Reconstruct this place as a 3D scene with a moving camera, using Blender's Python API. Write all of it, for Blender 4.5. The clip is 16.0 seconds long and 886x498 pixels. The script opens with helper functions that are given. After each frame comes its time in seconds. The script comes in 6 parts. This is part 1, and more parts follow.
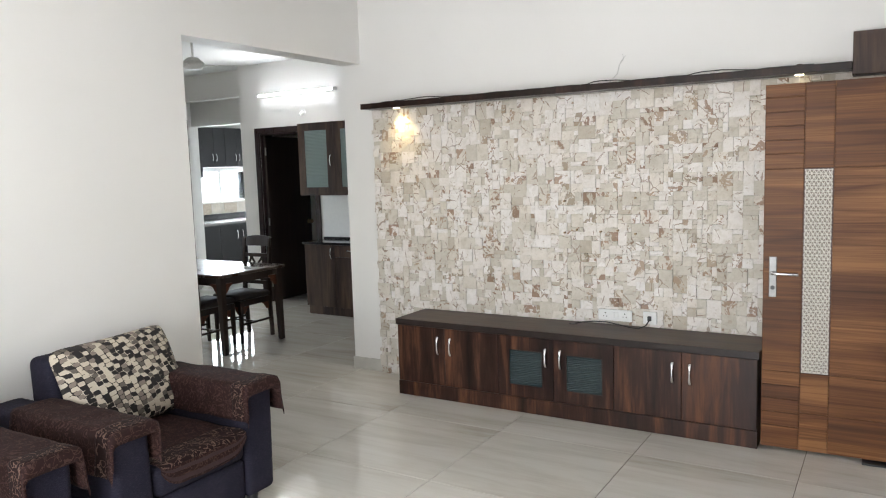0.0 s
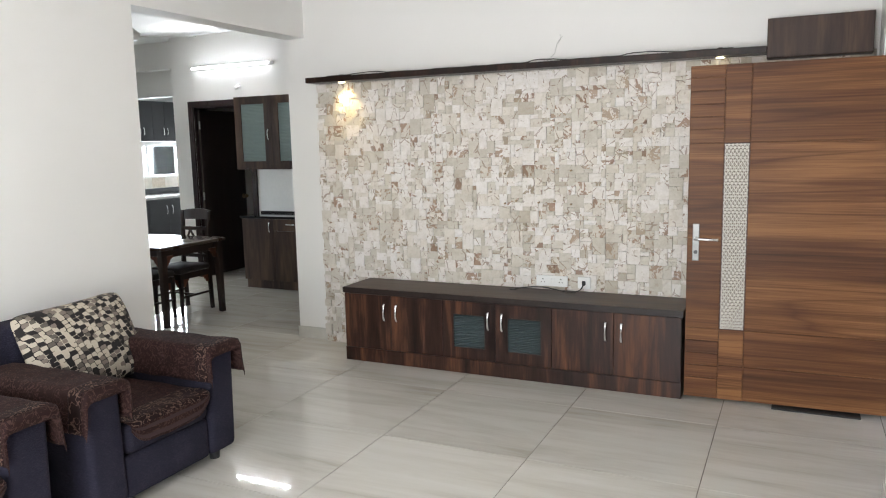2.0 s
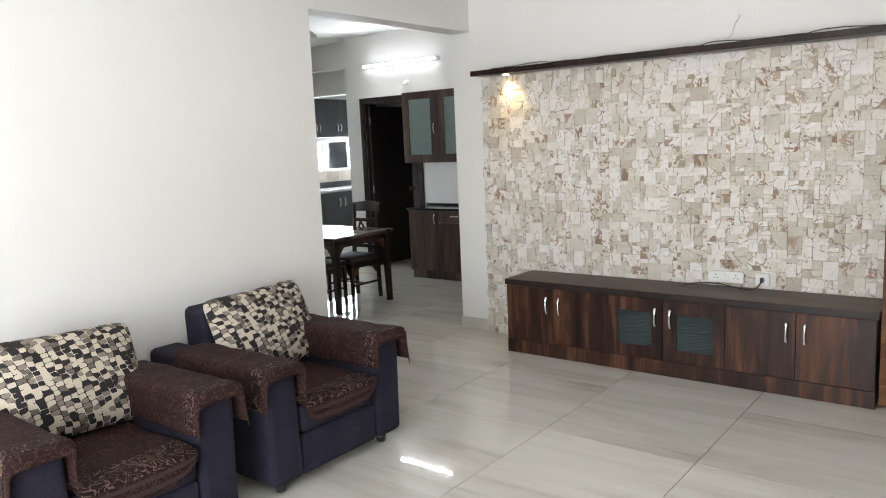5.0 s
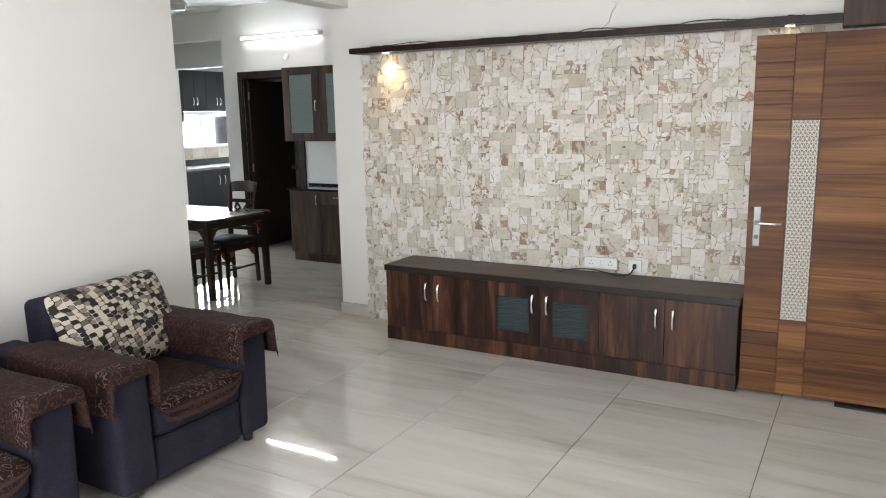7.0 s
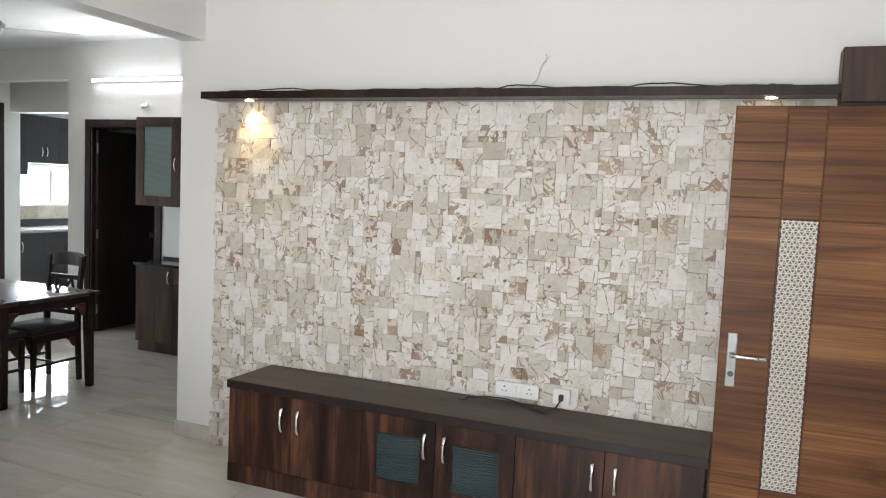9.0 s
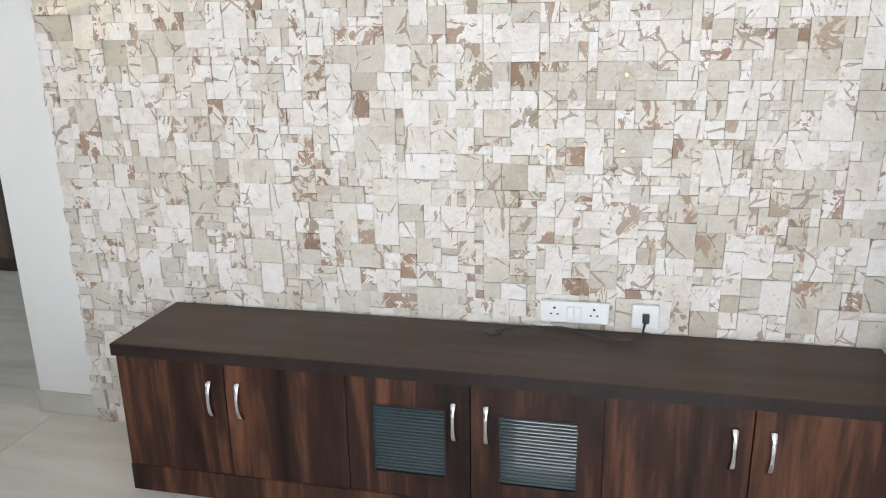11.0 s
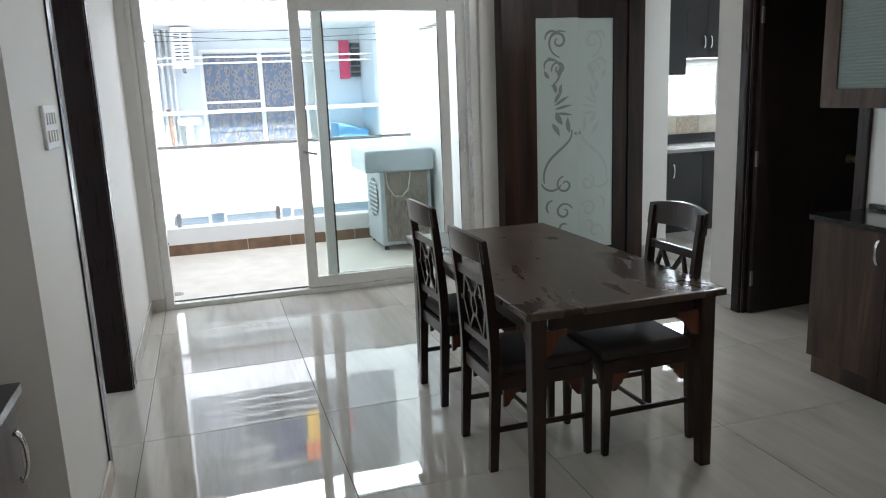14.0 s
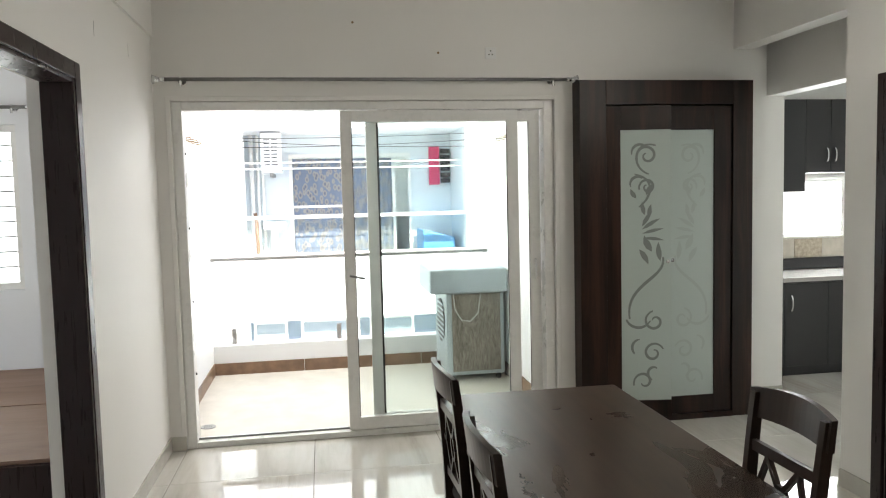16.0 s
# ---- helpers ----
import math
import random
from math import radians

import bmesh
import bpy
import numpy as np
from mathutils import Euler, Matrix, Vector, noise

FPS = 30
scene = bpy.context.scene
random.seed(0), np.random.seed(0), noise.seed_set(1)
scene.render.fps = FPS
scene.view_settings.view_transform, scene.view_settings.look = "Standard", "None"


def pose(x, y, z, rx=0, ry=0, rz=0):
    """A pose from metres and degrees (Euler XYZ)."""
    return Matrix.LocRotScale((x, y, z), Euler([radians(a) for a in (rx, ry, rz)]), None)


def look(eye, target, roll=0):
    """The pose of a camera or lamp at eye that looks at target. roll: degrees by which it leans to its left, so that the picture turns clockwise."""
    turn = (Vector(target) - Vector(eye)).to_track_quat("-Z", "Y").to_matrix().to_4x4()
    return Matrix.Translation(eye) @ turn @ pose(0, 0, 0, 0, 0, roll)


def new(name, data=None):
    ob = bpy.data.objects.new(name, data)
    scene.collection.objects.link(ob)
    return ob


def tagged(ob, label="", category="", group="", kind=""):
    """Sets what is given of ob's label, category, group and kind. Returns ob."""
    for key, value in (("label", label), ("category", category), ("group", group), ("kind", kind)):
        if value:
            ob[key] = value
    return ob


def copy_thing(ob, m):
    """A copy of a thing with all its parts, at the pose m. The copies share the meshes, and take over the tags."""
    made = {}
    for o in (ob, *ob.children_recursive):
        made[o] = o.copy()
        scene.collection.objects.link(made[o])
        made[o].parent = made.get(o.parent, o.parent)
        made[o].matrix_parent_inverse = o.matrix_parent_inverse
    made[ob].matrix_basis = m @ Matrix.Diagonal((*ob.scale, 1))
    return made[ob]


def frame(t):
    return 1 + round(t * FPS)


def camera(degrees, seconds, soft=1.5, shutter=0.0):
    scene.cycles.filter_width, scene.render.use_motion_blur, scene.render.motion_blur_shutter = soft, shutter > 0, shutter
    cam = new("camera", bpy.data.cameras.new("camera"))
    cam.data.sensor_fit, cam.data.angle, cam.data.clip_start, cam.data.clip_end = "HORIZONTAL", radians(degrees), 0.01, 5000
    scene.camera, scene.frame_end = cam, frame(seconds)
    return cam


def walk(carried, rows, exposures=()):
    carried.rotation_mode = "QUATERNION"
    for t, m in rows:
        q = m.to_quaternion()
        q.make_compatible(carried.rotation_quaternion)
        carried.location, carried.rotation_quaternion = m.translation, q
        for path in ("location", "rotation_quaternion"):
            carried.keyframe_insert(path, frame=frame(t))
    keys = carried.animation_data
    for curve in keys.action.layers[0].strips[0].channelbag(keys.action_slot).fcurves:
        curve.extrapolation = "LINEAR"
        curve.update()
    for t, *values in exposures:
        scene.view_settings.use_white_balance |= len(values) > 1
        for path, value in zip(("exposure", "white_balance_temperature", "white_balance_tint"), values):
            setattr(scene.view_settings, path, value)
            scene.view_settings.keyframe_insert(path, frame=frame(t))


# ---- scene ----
import itertools
cam = camera(61.4, 16.0, soft=1.1)
PATH = [
    (0, (3.913, -4.938, 1.682), (2.88, -3.239, 1.464), -1.8),
    (0.5, (3.862, -5.021, 1.676), (2.761, -3.369, 1.43), -1.4),
    (1, (3.861, -5.173, 1.68), (2.849, -3.479, 1.358), -2.0),
    (1.5, (3.891, -5.22, 1.634), (3.009, -3.453, 1.32), -1.8),
    (2, (3.891, -5.223, 1.647), (3.039, -3.435, 1.368), -1.3),
    (2.5, (3.892, -5.242, 1.653), (3.003, -3.469, 1.394), -1.4),
    (3, (3.905, -5.24, 1.644), (2.978, -3.485, 1.397), -1.6),
    (3.5, (3.896, -5.238, 1.633), (2.905, -3.518, 1.388), -1.6),
    (4, (3.894, -5.234, 1.635), (2.808, -3.575, 1.375), -2.0),
    (4.2, (3.887, -5.222, 1.631), (2.759, -3.591, 1.367), -2.1),
    (6.3, (3.88, -5.185, 1.687), (2.629, -3.654, 1.384), -2.8),
    (6.5, (3.875, -5.165, 1.675), (2.662, -3.607, 1.356), -2.3),
    (7, (3.879, -5.013, 1.681), (2.901, -3.306, 1.325), -1.1),
    (7.5, (3.824, -4.787, 1.667), (3.155, -2.926, 1.372), 0.3),
    (8, (3.64, -4.501, 1.701), (3.125, -2.578, 1.514), 0.4),
    (8.5, (3.53, -4.168, 1.667), (2.961, -2.253, 1.562), 0.8),
    (9, (3.363, -3.781, 1.673), (2.612, -1.934, 1.515), 2.5),
    (9.2, (3.258, -3.663, 1.623), (2.462, -1.844, 1.383), 2.6),
    (11.3, (2.287, -2.379, 1.564), (1.874, -0.505, 0.999), -1.2),
    (11.5, (2.206, -2.309, 1.54), (1.697, -0.452, 1.001), -2.1),
    (12, (1.998, -2.017, 1.491), (1.017, -0.353, 0.975), -2.8),
    (12.5, (1.813, -1.827, 1.507), (0.464, -0.432, 1.021), -1.5),
    (13, (1.536, -1.641, 1.512), (-0.011, -0.464, 1.043), -1.1),
    (13.5, (1.283, -1.512, 1.512), (-0.456, -0.63, 1.069), -2.3),
    (14, (1.032, -1.271, 1.557), (-0.838, -0.693, 1.145), -2.3),
    (14.5, (0.833, -1.125, 1.555), (-1.049, -0.598, 1.13), -0.9),
    (15, (0.567, -0.965, 1.572), (-1.289, -0.358, 1.138), -0.4),
    (15.5, (0.405, -0.863, 1.608), (-1.497, -0.343, 1.276), -1.2),
    (16, (0.311, -0.732, 1.693), (-1.658, -0.414, 1.545), -1.4),
]
EXPOSURES = [(0.0, 2.12, 6300, 10), (4.2, 2.10, 6300, 10), (6.4, 2.04, 6300, 10), (7.5, 2.09, 6300, 10), (8.5, 2.01, 6300, 10), (9.2, 2.06, 6300, 10), (11.3, 2.42, 5950, 10), (11.8, 2.34, 5950, 10), (12.5, 2.04, 6000, 10), (13.0, 1.72, 6150, 10), (13.5, 1.66, 6150, 10), (14.0, 1.72, 6250, 10), (14.5, 1.82, 6350, 10), (15.0, 1.88, 6450, 10), (15.5, 1.88, 6700, 10), (16.0, 1.90, 7000, 10)]
walk(cam, [(t, look(eye, target, roll)) for t, eye, target, roll in PATH], EXPOSURES)


# ---- world, sun, large lights ----
world = bpy.data.worlds.new("World")
scene.world = world
world.use_nodes = True
_wn = world.node_tree.nodes
_sky = _wn.new("ShaderNodeTexSky")
_sky.sky_type = "NISHITA"
_sky.sun_disc = False
_sky.sun_elevation, _sky.sun_rotation = radians(48.5), radians(76)
_wn["Background"].inputs[1].default_value = 0.15
world.node_tree.links.new(_sky.outputs[0], _wn["Background"].inputs[0])


def lamp(name, kind, m, energy, colour=(1, 1, 1), **kw):
    data = bpy.data.lights.new(name, kind)
    data.energy, data.color = energy, colour
    for k, v in kw.items():
        if k == "size":
            data.size = v
        elif k == "size_y":
            data.shape = "RECTANGLE"
            data.size_y = v
        elif k == "angle":
            data.angle = v
        elif k == "spot_size":
            data.spot_size = v
        elif k == "spot_blend":
            data.spot_blend = v
        elif k == "radius":
            data.shadow_soft_size = v
    ob = new(name, data)
    ob.matrix_world = m
    return ob


lamp("sun", "SUN", look((0, 0, 7), (-6, -1.5, 0)), 4.0, (1.0, 0.96, 0.9), angle=radians(0.5))
# daylight that enters by the tall window behind the seats
lamp("window_daylight", "AREA", pose(2.65, -7.28, 1.25, 90, 0, 0), 39, (1.0, 0.98, 0.95), size=2.5, size_y=2.2)
# sky light in the kitchen window
lamp("kitchen_daylight", "AREA", look((-6.255, 4.275, 1.47), (-4.0, 4.275, 1.47)), 22, (0.84, 0.93, 1.0), size=1.34, size_y=0.485)
lamp("tube_lamp", "AREA", look((-2.38, 2.022, 2.640), (-2.38, 0.4, 2.0)), 5.5, (1.0, 0.985, 0.95), size=1.15, size_y=0.025)
# sky light over the balcony, entering by the sliding door
lamp("balcony_daylight", "AREA", look((-6.85, -0.44, 2.88), (-6.45, -0.44, 0.0)), 26, (0.97, 0.985, 1.0), size=2.5, size_y=0.5)
# fill light added for the bedroom, at an invented opening in its unseen south wall
lamp("bedroom_fill", "AREA", pose(-3.6, -5.26, 1.6, 90, 0, 0), 9, (0.93, 0.97, 1.0), size=1.6, size_y=1.2)

# ---- materials ----
MATS = {}


class Nodes:
    """A small builder for one node material."""

    def __init__(self, name, rough=0.5, metal=0.0):
        self.m = bpy.data.materials.new(name)
        self.m.use_nodes = True
        self.t = self.m.node_tree
        self.b = self.t.nodes["Principled BSDF"]
        self.b.inputs["Roughness"].default_value = rough
        self.b.inputs["Metallic"].default_value = metal
        self.co = self.n("ShaderNodeTexCoord").outputs["Object"]

    def n(self, kind, **kw):
        node = self.t.nodes.new(kind)
        for k, v in kw.items():
            if isinstance(k, str) and k in node.inputs:
                if isinstance(v, bpy.types.NodeSocket):
                    self.t.links.new(v, node.inputs[k])
                else:
                    node.inputs[k].default_value = v
        return node

    def link(self, a, b):
        self.t.links.new(a, b)

    def vec(self, scale, offset=None, rot=(0, 0, 0)):
        node = self.n("ShaderNodeMapping", Vector=self.co)
        node.inputs["Scale"].default_value = scale
        node.inputs["Rotation"].default_value = rot
        if offset is not None:
            self.link(offset, node.inputs["Location"])
        return node.outputs[0]

    def rand(self, k=37.0):
        r = self.n("ShaderNodeObjectInfo").outputs["Random"]
        g = self.n("ShaderNodeNewGeometry").outputs["Random Per Island"]
        return self.math("MULTIPLY", self.math("ADD", r, g), k)

    def math(self, op, a, b=0.0, clamp=False):
        node = self.t.nodes.new("ShaderNodeMath")
        node.operation = op
        node.use_clamp = clamp
        for i, v in enumerate((a, b)):
            if isinstance(v, bpy.types.NodeSocket):
                self.link(v, node.inputs[i])
            else:
                node.inputs[i].default_value = v
        return node.outputs[0]

    def noise(self, vec, scale, detail=4.0, rough=0.55, dist=0.0):
        return self.n("ShaderNodeTexNoise", Vector=vec, Scale=scale, Detail=detail, Roughness=rough, Distortion=dist).outputs["Fac"]

    def ramp(self, fac, stops, hard=False):
        node = self.t.nodes.new("ShaderNodeValToRGB")
        self.link(fac, node.inputs[0])
        el = node.color_ramp.elements
        if hard:
            node.color_ramp.interpolation = "CONSTANT"
        el[0].position, el[0].color = stops[0][0], (*stops[0][1], 1)
        el[1].position, el[1].color = stops[-1][0], (*stops[-1][1], 1)
        for p, c in stops[1:-1]:
            e = el.new(p)
            e.color = (*c, 1)
        return node.outputs[0]

    def mix(self, fac, a, b, mode="MIX"):
        node = self.t.nodes.new("ShaderNodeMix")
        node.data_type, node.blend_type = "RGBA", mode
        for i, v in ((0, fac), (6, a), (7, b)):
            if isinstance(v, bpy.types.NodeSocket):
                self.link(v, node.inputs[i])
            else:
                node.inputs[i].default_value = v if i == 0 else (*v, 1)
        return node.outputs[2]

    def colour(self, c):
        if isinstance(c, bpy.types.NodeSocket):
            self.link(c, self.b.inputs["Base Color"])
        else:
            self.b.inputs["Base Color"].default_value = (*c, 1)

    def rough(self, fac, lo, hi):
        node = self.t.nodes.new("ShaderNodeMapRange")
        self.link(fac, node.inputs[0])
        node.inputs[3].default_value, node.inputs[4].default_value = lo, hi
        self.link(node.outputs[0], self.b.inputs["Roughness"])

    def bump(self, h, strength=0.2, dist=0.002):
        node = self.n("ShaderNodeBump", Height=h, Strength=strength, Distance=dist)
        self.link(node.outputs[0], self.b.inputs["Normal"])


def paint(name, col, rough=0.55):
    k = Nodes(name, rough)
    big = k.noise(k.co, 0.9, 3)
    fine = k.noise(k.co, 140, 3)
    k.colour(k.ramp(big, [(0.3, tuple(c * 0.965 for c in col)), (0.7, col)]))
    k.bump(fine, 0.05, 0.0008)
    MATS[name] = k.m


def plain(name, col, rough=0.5, metal=0.0, vary=0.08, scale=30, bump=0.05):
    k = Nodes(name, rough, metal)
    f = k.noise(k.co, scale, 4)
    k.colour(k.ramp(f, [(0.3, tuple(c * (1 - vary) for c in col)), (0.7, tuple(min(1, c * (1 + vary)) for c in col))]))
    k.rough(k.noise(k.co, 6, 3), max(0.02, rough * 0.8), min(1, rough * 1.25))
    if bump:
        k.bump(f, bump, 0.001)
    MATS[name] = k.m


def wood(name, dark, mid, light, scale, rough=0.35, big=1.2, span=0.15):
    """Veneer or laminate: long streaks, the grain along the axis of least scale."""
    k = Nodes(name, rough)
    off = k.rand(9.0)
    warp = k.noise(k.vec(tuple(s * 0.25 for s in scale), off), 1.0, 2)
    v = k.n("ShaderNodeVectorMath")
    v.operation = "ADD"
    k.link(k.vec(scale, off), v.inputs[0])
    k.link(warp, v.inputs[1])
    g1 = k.noise(v.outputs[0], 1.0, 6, 0.62, 0.6)
    g2 = k.noise(k.vec(tuple(s * 6 for s in scale), off), 1.0, 4, 0.6)
    g3 = k.noise(k.vec(tuple(s * big * 0.3 for s in scale), off), 1.0, 2)
    f = k.math("ADD", k.math("MULTIPLY", g1, 0.62), k.math("ADD", k.math("MULTIPLY", g2, 0.16), k.math("MULTIPLY", g3, 0.22)))
    k.colour(k.ramp(f, [(0.5 - span, dark), (0.5, mid), (0.5 + span, light)]))
    k.rough(g2, rough * 0.8, rough * 1.25)
    k.b.inputs["Specular IOR Level"].default_value = 0.26
    k.bump(g2, 0.06, 0.0008)
    MATS[name] = k.m


paint("wall_paint", (0.80, 0.785, 0.755))
paint("ceiling_paint", (0.82, 0.82, 0.81), 0.7)
paint("bedroom_paint", (0.78, 0.79, 0.80))
paint("facade_paint", (0.84, 0.85, 0.86), 0.8)
paint("facade_blue_paint", (0.66, 0.72, 0.76), 0.8)

k = Nodes("floor_tile", 0.09)
off = k.rand(23.0)
v1 = k.vec((0.55, 3.4, 1.0), off, (0, 0, 0.12))
n1 = k.noise(v1, 1.0, 6, 0.6, 0.7)
n2 = k.noise(k.vec((1.6, 16.0, 1.0), off, (0, 0, 0.1)), 1.0, 5, 0.65, 0.4)
f = k.math("ADD", k.math("MULTIPLY", n1, 0.7), k.math("MULTIPLY", n2, 0.3))
c = k.ramp(f, [(0.33, (0.42, 0.385, 0.325)), (0.43, (0.54, 0.51, 0.45)), (0.55, (0.615, 0.59, 0.535)), (0.72, (0.675, 0.655, 0.61))])
k.colour(c)
k.rough(k.noise(k.co, 2.5, 4), 0.012, 0.035)
k.b.inputs["Coat Weight"].default_value = 0.15
k.b.inputs["Coat Roughness"].default_value = 0.03
k.bump(k.noise(k.co, 4.0, 3), 0.05, 0.002)
MATS["floor_tile"] = k.m
plain("tile_joint", (0.13, 0.115, 0.095), 0.8)
plain("skirting_tile", (0.55, 0.53, 0.48), 0.2, vary=0.1, scale=6)

k = Nodes("split_stone", 0.62)
r = k.rand(1.0)
r1 = k.math("FRACT", k.math("MULTIPLY", r, 7.31))
r2 = k.math("FRACT", k.math("MULTIPLY", r, 13.7))
r3 = k.math("FRACT", k.math("MULTIPLY", r, 29.3))
off = k.math("MULTIPLY", r, 53.0)
base = k.ramp(r1, [(0.0, (0.80, 0.78, 0.765)), (0.16, (0.68, 0.65, 0.595)), (0.30, (0.84, 0.83, 0.83)), (0.46, (0.62, 0.595, 0.54)), (0.57, (0.76, 0.73, 0.685)),
                   (0.70, (0.66, 0.635, 0.58)), (0.82, (0.82, 0.80, 0.79)), (0.965, (0.54, 0.50, 0.43))], hard=True)
cloud = k.noise(k.vec((14, 14, 14), off), 1.0, 6, 0.7, 0.6)
grit = k.noise(k.vec((85, 85, 85), off), 1.0, 4, 0.65)
edge = k.n("ShaderNodeTexVoronoi", Vector=k.vec((9, 9, 7), off), Scale=1.0)
edge.feature = "DISTANCE_TO_EDGE"
warped = k.math("ADD", edge.outputs["Distance"], k.math("MULTIPLY", k.math("SUBTRACT", k.noise(k.vec((24, 24, 24), off), 1.0, 4), 0.5), 0.15))
vein = k.math("MULTIPLY", k.math("LESS_THAN", k.math("ABSOLUTE", warped), 0.016), k.math("GREATER_THAN", k.noise(k.vec((6, 6, 6), off), 1.0, 2), 0.48))
rust = k.math("MULTIPLY", k.math("GREATER_THAN", k.noise(k.vec((13, 13, 11), off), 1.0, 5, 0.68, 0.8), 0.545), k.math("GREATER_THAN", r3, 0.72))
fleck = k.math("GREATER_THAN", k.noise(k.vec((26, 26, 22), off), 1.0, 4, 0.7, 0.6), 0.63)
c = k.mix(k.math("MULTIPLY", k.math("SUBTRACT", cloud, 0.44, True), 4.0, True), base, k.mix(1.0, base, (0.85, 0.835, 0.79), "MULTIPLY"))
c = k.mix(k.math("MULTIPLY", k.math("SUBTRACT", grit, 0.52, True), 1.6, True), c, k.mix(1.0, c, (0.72, 0.69, 0.63), "MULTIPLY"))
c = k.mix(k.math("MULTIPLY", fleck, 0.6), c, (0.46, 0.38, 0.30))
c = k.mix(k.math("MULTIPLY", vein, 0.72), c, (0.27, 0.19, 0.14))
c = k.mix(k.math("MULTIPLY", rust, 0.86), c, k.ramp(r2, [(0.0, (0.235, 0.135, 0.08)), (0.45, (0.33, 0.205, 0.135)), (0.75, (0.40, 0.30, 0.21)), (1.0, (0.30, 0.25, 0.18))]))
k.colour(k.mix(1.0, c, (0.945, 0.915, 0.88), "MULTIPLY"))
k.bump(k.math("ADD", k.noise(k.vec((20, 20, 20), off), 1.0, 5, 0.7), k.math("MULTIPLY", grit, 0.25)), 0.7, 0.007)
MATS["split_stone"] = k.m
plain("stone_bed", (0.44, 0.40, 0.35), 0.9, bump=0.3)

wood("wenge_laminate", (0.010, 0.004, 0.003), (0.036, 0.015, 0.010), (0.130, 0.054, 0.028), (10.0, 10.0, 0.9), 0.4, 1.6, 0.12)
wood("wenge_top", (0.024, 0.012, 0.007), (0.050, 0.028, 0.017), (0.090, 0.052, 0.030), (0.7, 9.0, 9.0), 0.38)
wood("wenge_front", (0.024, 0.013, 0.010), (0.052, 0.030, 0.022), (0.100, 0.058, 0.038), (8.0, 8.0, 0.7), 0.4, 1.2, 0.12)
k = Nodes("teak_veneer", 0.42)
off = k.rand(9.0)
lay = k.noise(k.vec((0.22, 1.0, 3.4), off), 1.0, 2.5, 0.45, 0.35)
rings = k.math("PINGPONG", k.math("MULTIPLY", lay, 17.0), 1.0)
line = k.math("POWER", rings, 5.0)
fine = k.noise(k.vec((2.4, 60.0, 130.0), off), 1.0, 4, 0.62)
streak = k.noise(k.vec((0.7, 8.0, 34.0), off), 1.0, 4, 0.6, 0.3)
tone = k.noise(k.vec((0.30, 2.0, 4.2), off), 1.0, 3, 0.55, 0.5)
f = k.math("ADD", k.math("MULTIPLY", fine, 0.24), k.math("ADD", k.math("MULTIPLY", streak, 0.24), k.math("MULTIPLY", tone, 0.52)))
f = k.math("SUBTRACT", f, k.math("MULTIPLY", line, k.math("MULTIPLY", streak, 0.17)))
k.colour(k.ramp(f, [(0.30, (0.048, 0.018, 0.008)), (0.42, (0.096, 0.037, 0.015)), (0.50, (0.145, 0.058, 0.021)), (0.60, (0.255, 0.118, 0.046))]))
k.b.inputs["Specular IOR Level"].default_value = 0.22
k.rough(fine, 0.36, 0.5)
k.bump(fine, 0.06, 0.0008)
MATS["teak_veneer"] = k.m
wood("frame_wood", (0.017, 0.0085, 0.009), (0.020, 0.010, 0.010), (0.024, 0.012, 0.011), (9.0, 9.0, 0.8), 0.28)
wood("dark_door_wood", (0.016, 0.011, 0.010), (0.022, 0.015, 0.013), (0.032, 0.022, 0.019), (9.0, 9.0, 0.8), 0.42)
wood("niche_wood", (0.007, 0.003, 0.002), (0.016, 0.007, 0.0045), (0.044, 0.019, 0.011), (9.0, 9.0, 0.7), 0.38, 1.4, 0.13)
wood("mahogany_frame", (0.040, 0.014, 0.012), (0.060, 0.022, 0.018), (0.085, 0.034, 0.026), (9.0, 9.0, 0.8), 0.28)
wood("chair_wood", (0.016, 0.009, 0.0065), (0.024, 0.0135, 0.0098), (0.034, 0.0195, 0.0138), (14.0, 14.0, 2.0), 0.3)
wood("bracket_wood", (0.055, 0.017, 0.009), (0.085, 0.027, 0.013), (0.12, 0.042, 0.02), (14.0, 14.0, 3.0), 0.3)
wood("plywood", (0.20, 0.12, 0.085), (0.27, 0.17, 0.12), (0.33, 0.215, 0.16), (6.0, 0.8, 6.0), 0.5)

k = Nodes("table_top_wood", 0.3)
grain = k.noise(k.vec((1.2, 14, 14)), 1.0, 5, 0.6, 0.5)
dust = k.noise(k.vec((2.2, 2.6, 1.0)), 1.0, 5, 0.62, 0.6)
wipe = k.noise(k.vec((1.5, 3.2, 1.0), None, (0, 0, 0.5)), 1.0, 5, 0.6, 0.9)
clean = k.math("MULTIPLY", k.math("SUBTRACT", wipe, 0.575, True), 28.0, True)
wood_c = k.ramp(grain, [(0.3, (0.028, 0.018, 0.013)), (0.7, (0.064, 0.037, 0.025))])
dust_c = k.mix(k.math("MULTIPLY", k.math("SUBTRACT", dust, 0.36, True), 2.2, True), wood_c, (0.080, 0.056, 0.041))
k.colour(k.mix(k.math("MULTIPLY", clean, 0.9), dust_c, wood_c))
k.rough(k.math("ADD", k.math("MULTIPLY", dust, 0.6), k.math("MULTIPLY", clean, -0.35)), 0.2, 0.55)
k.b.inputs["Specular IOR Level"].default_value = 0.32
MATS["table_top_wood"] = k.m

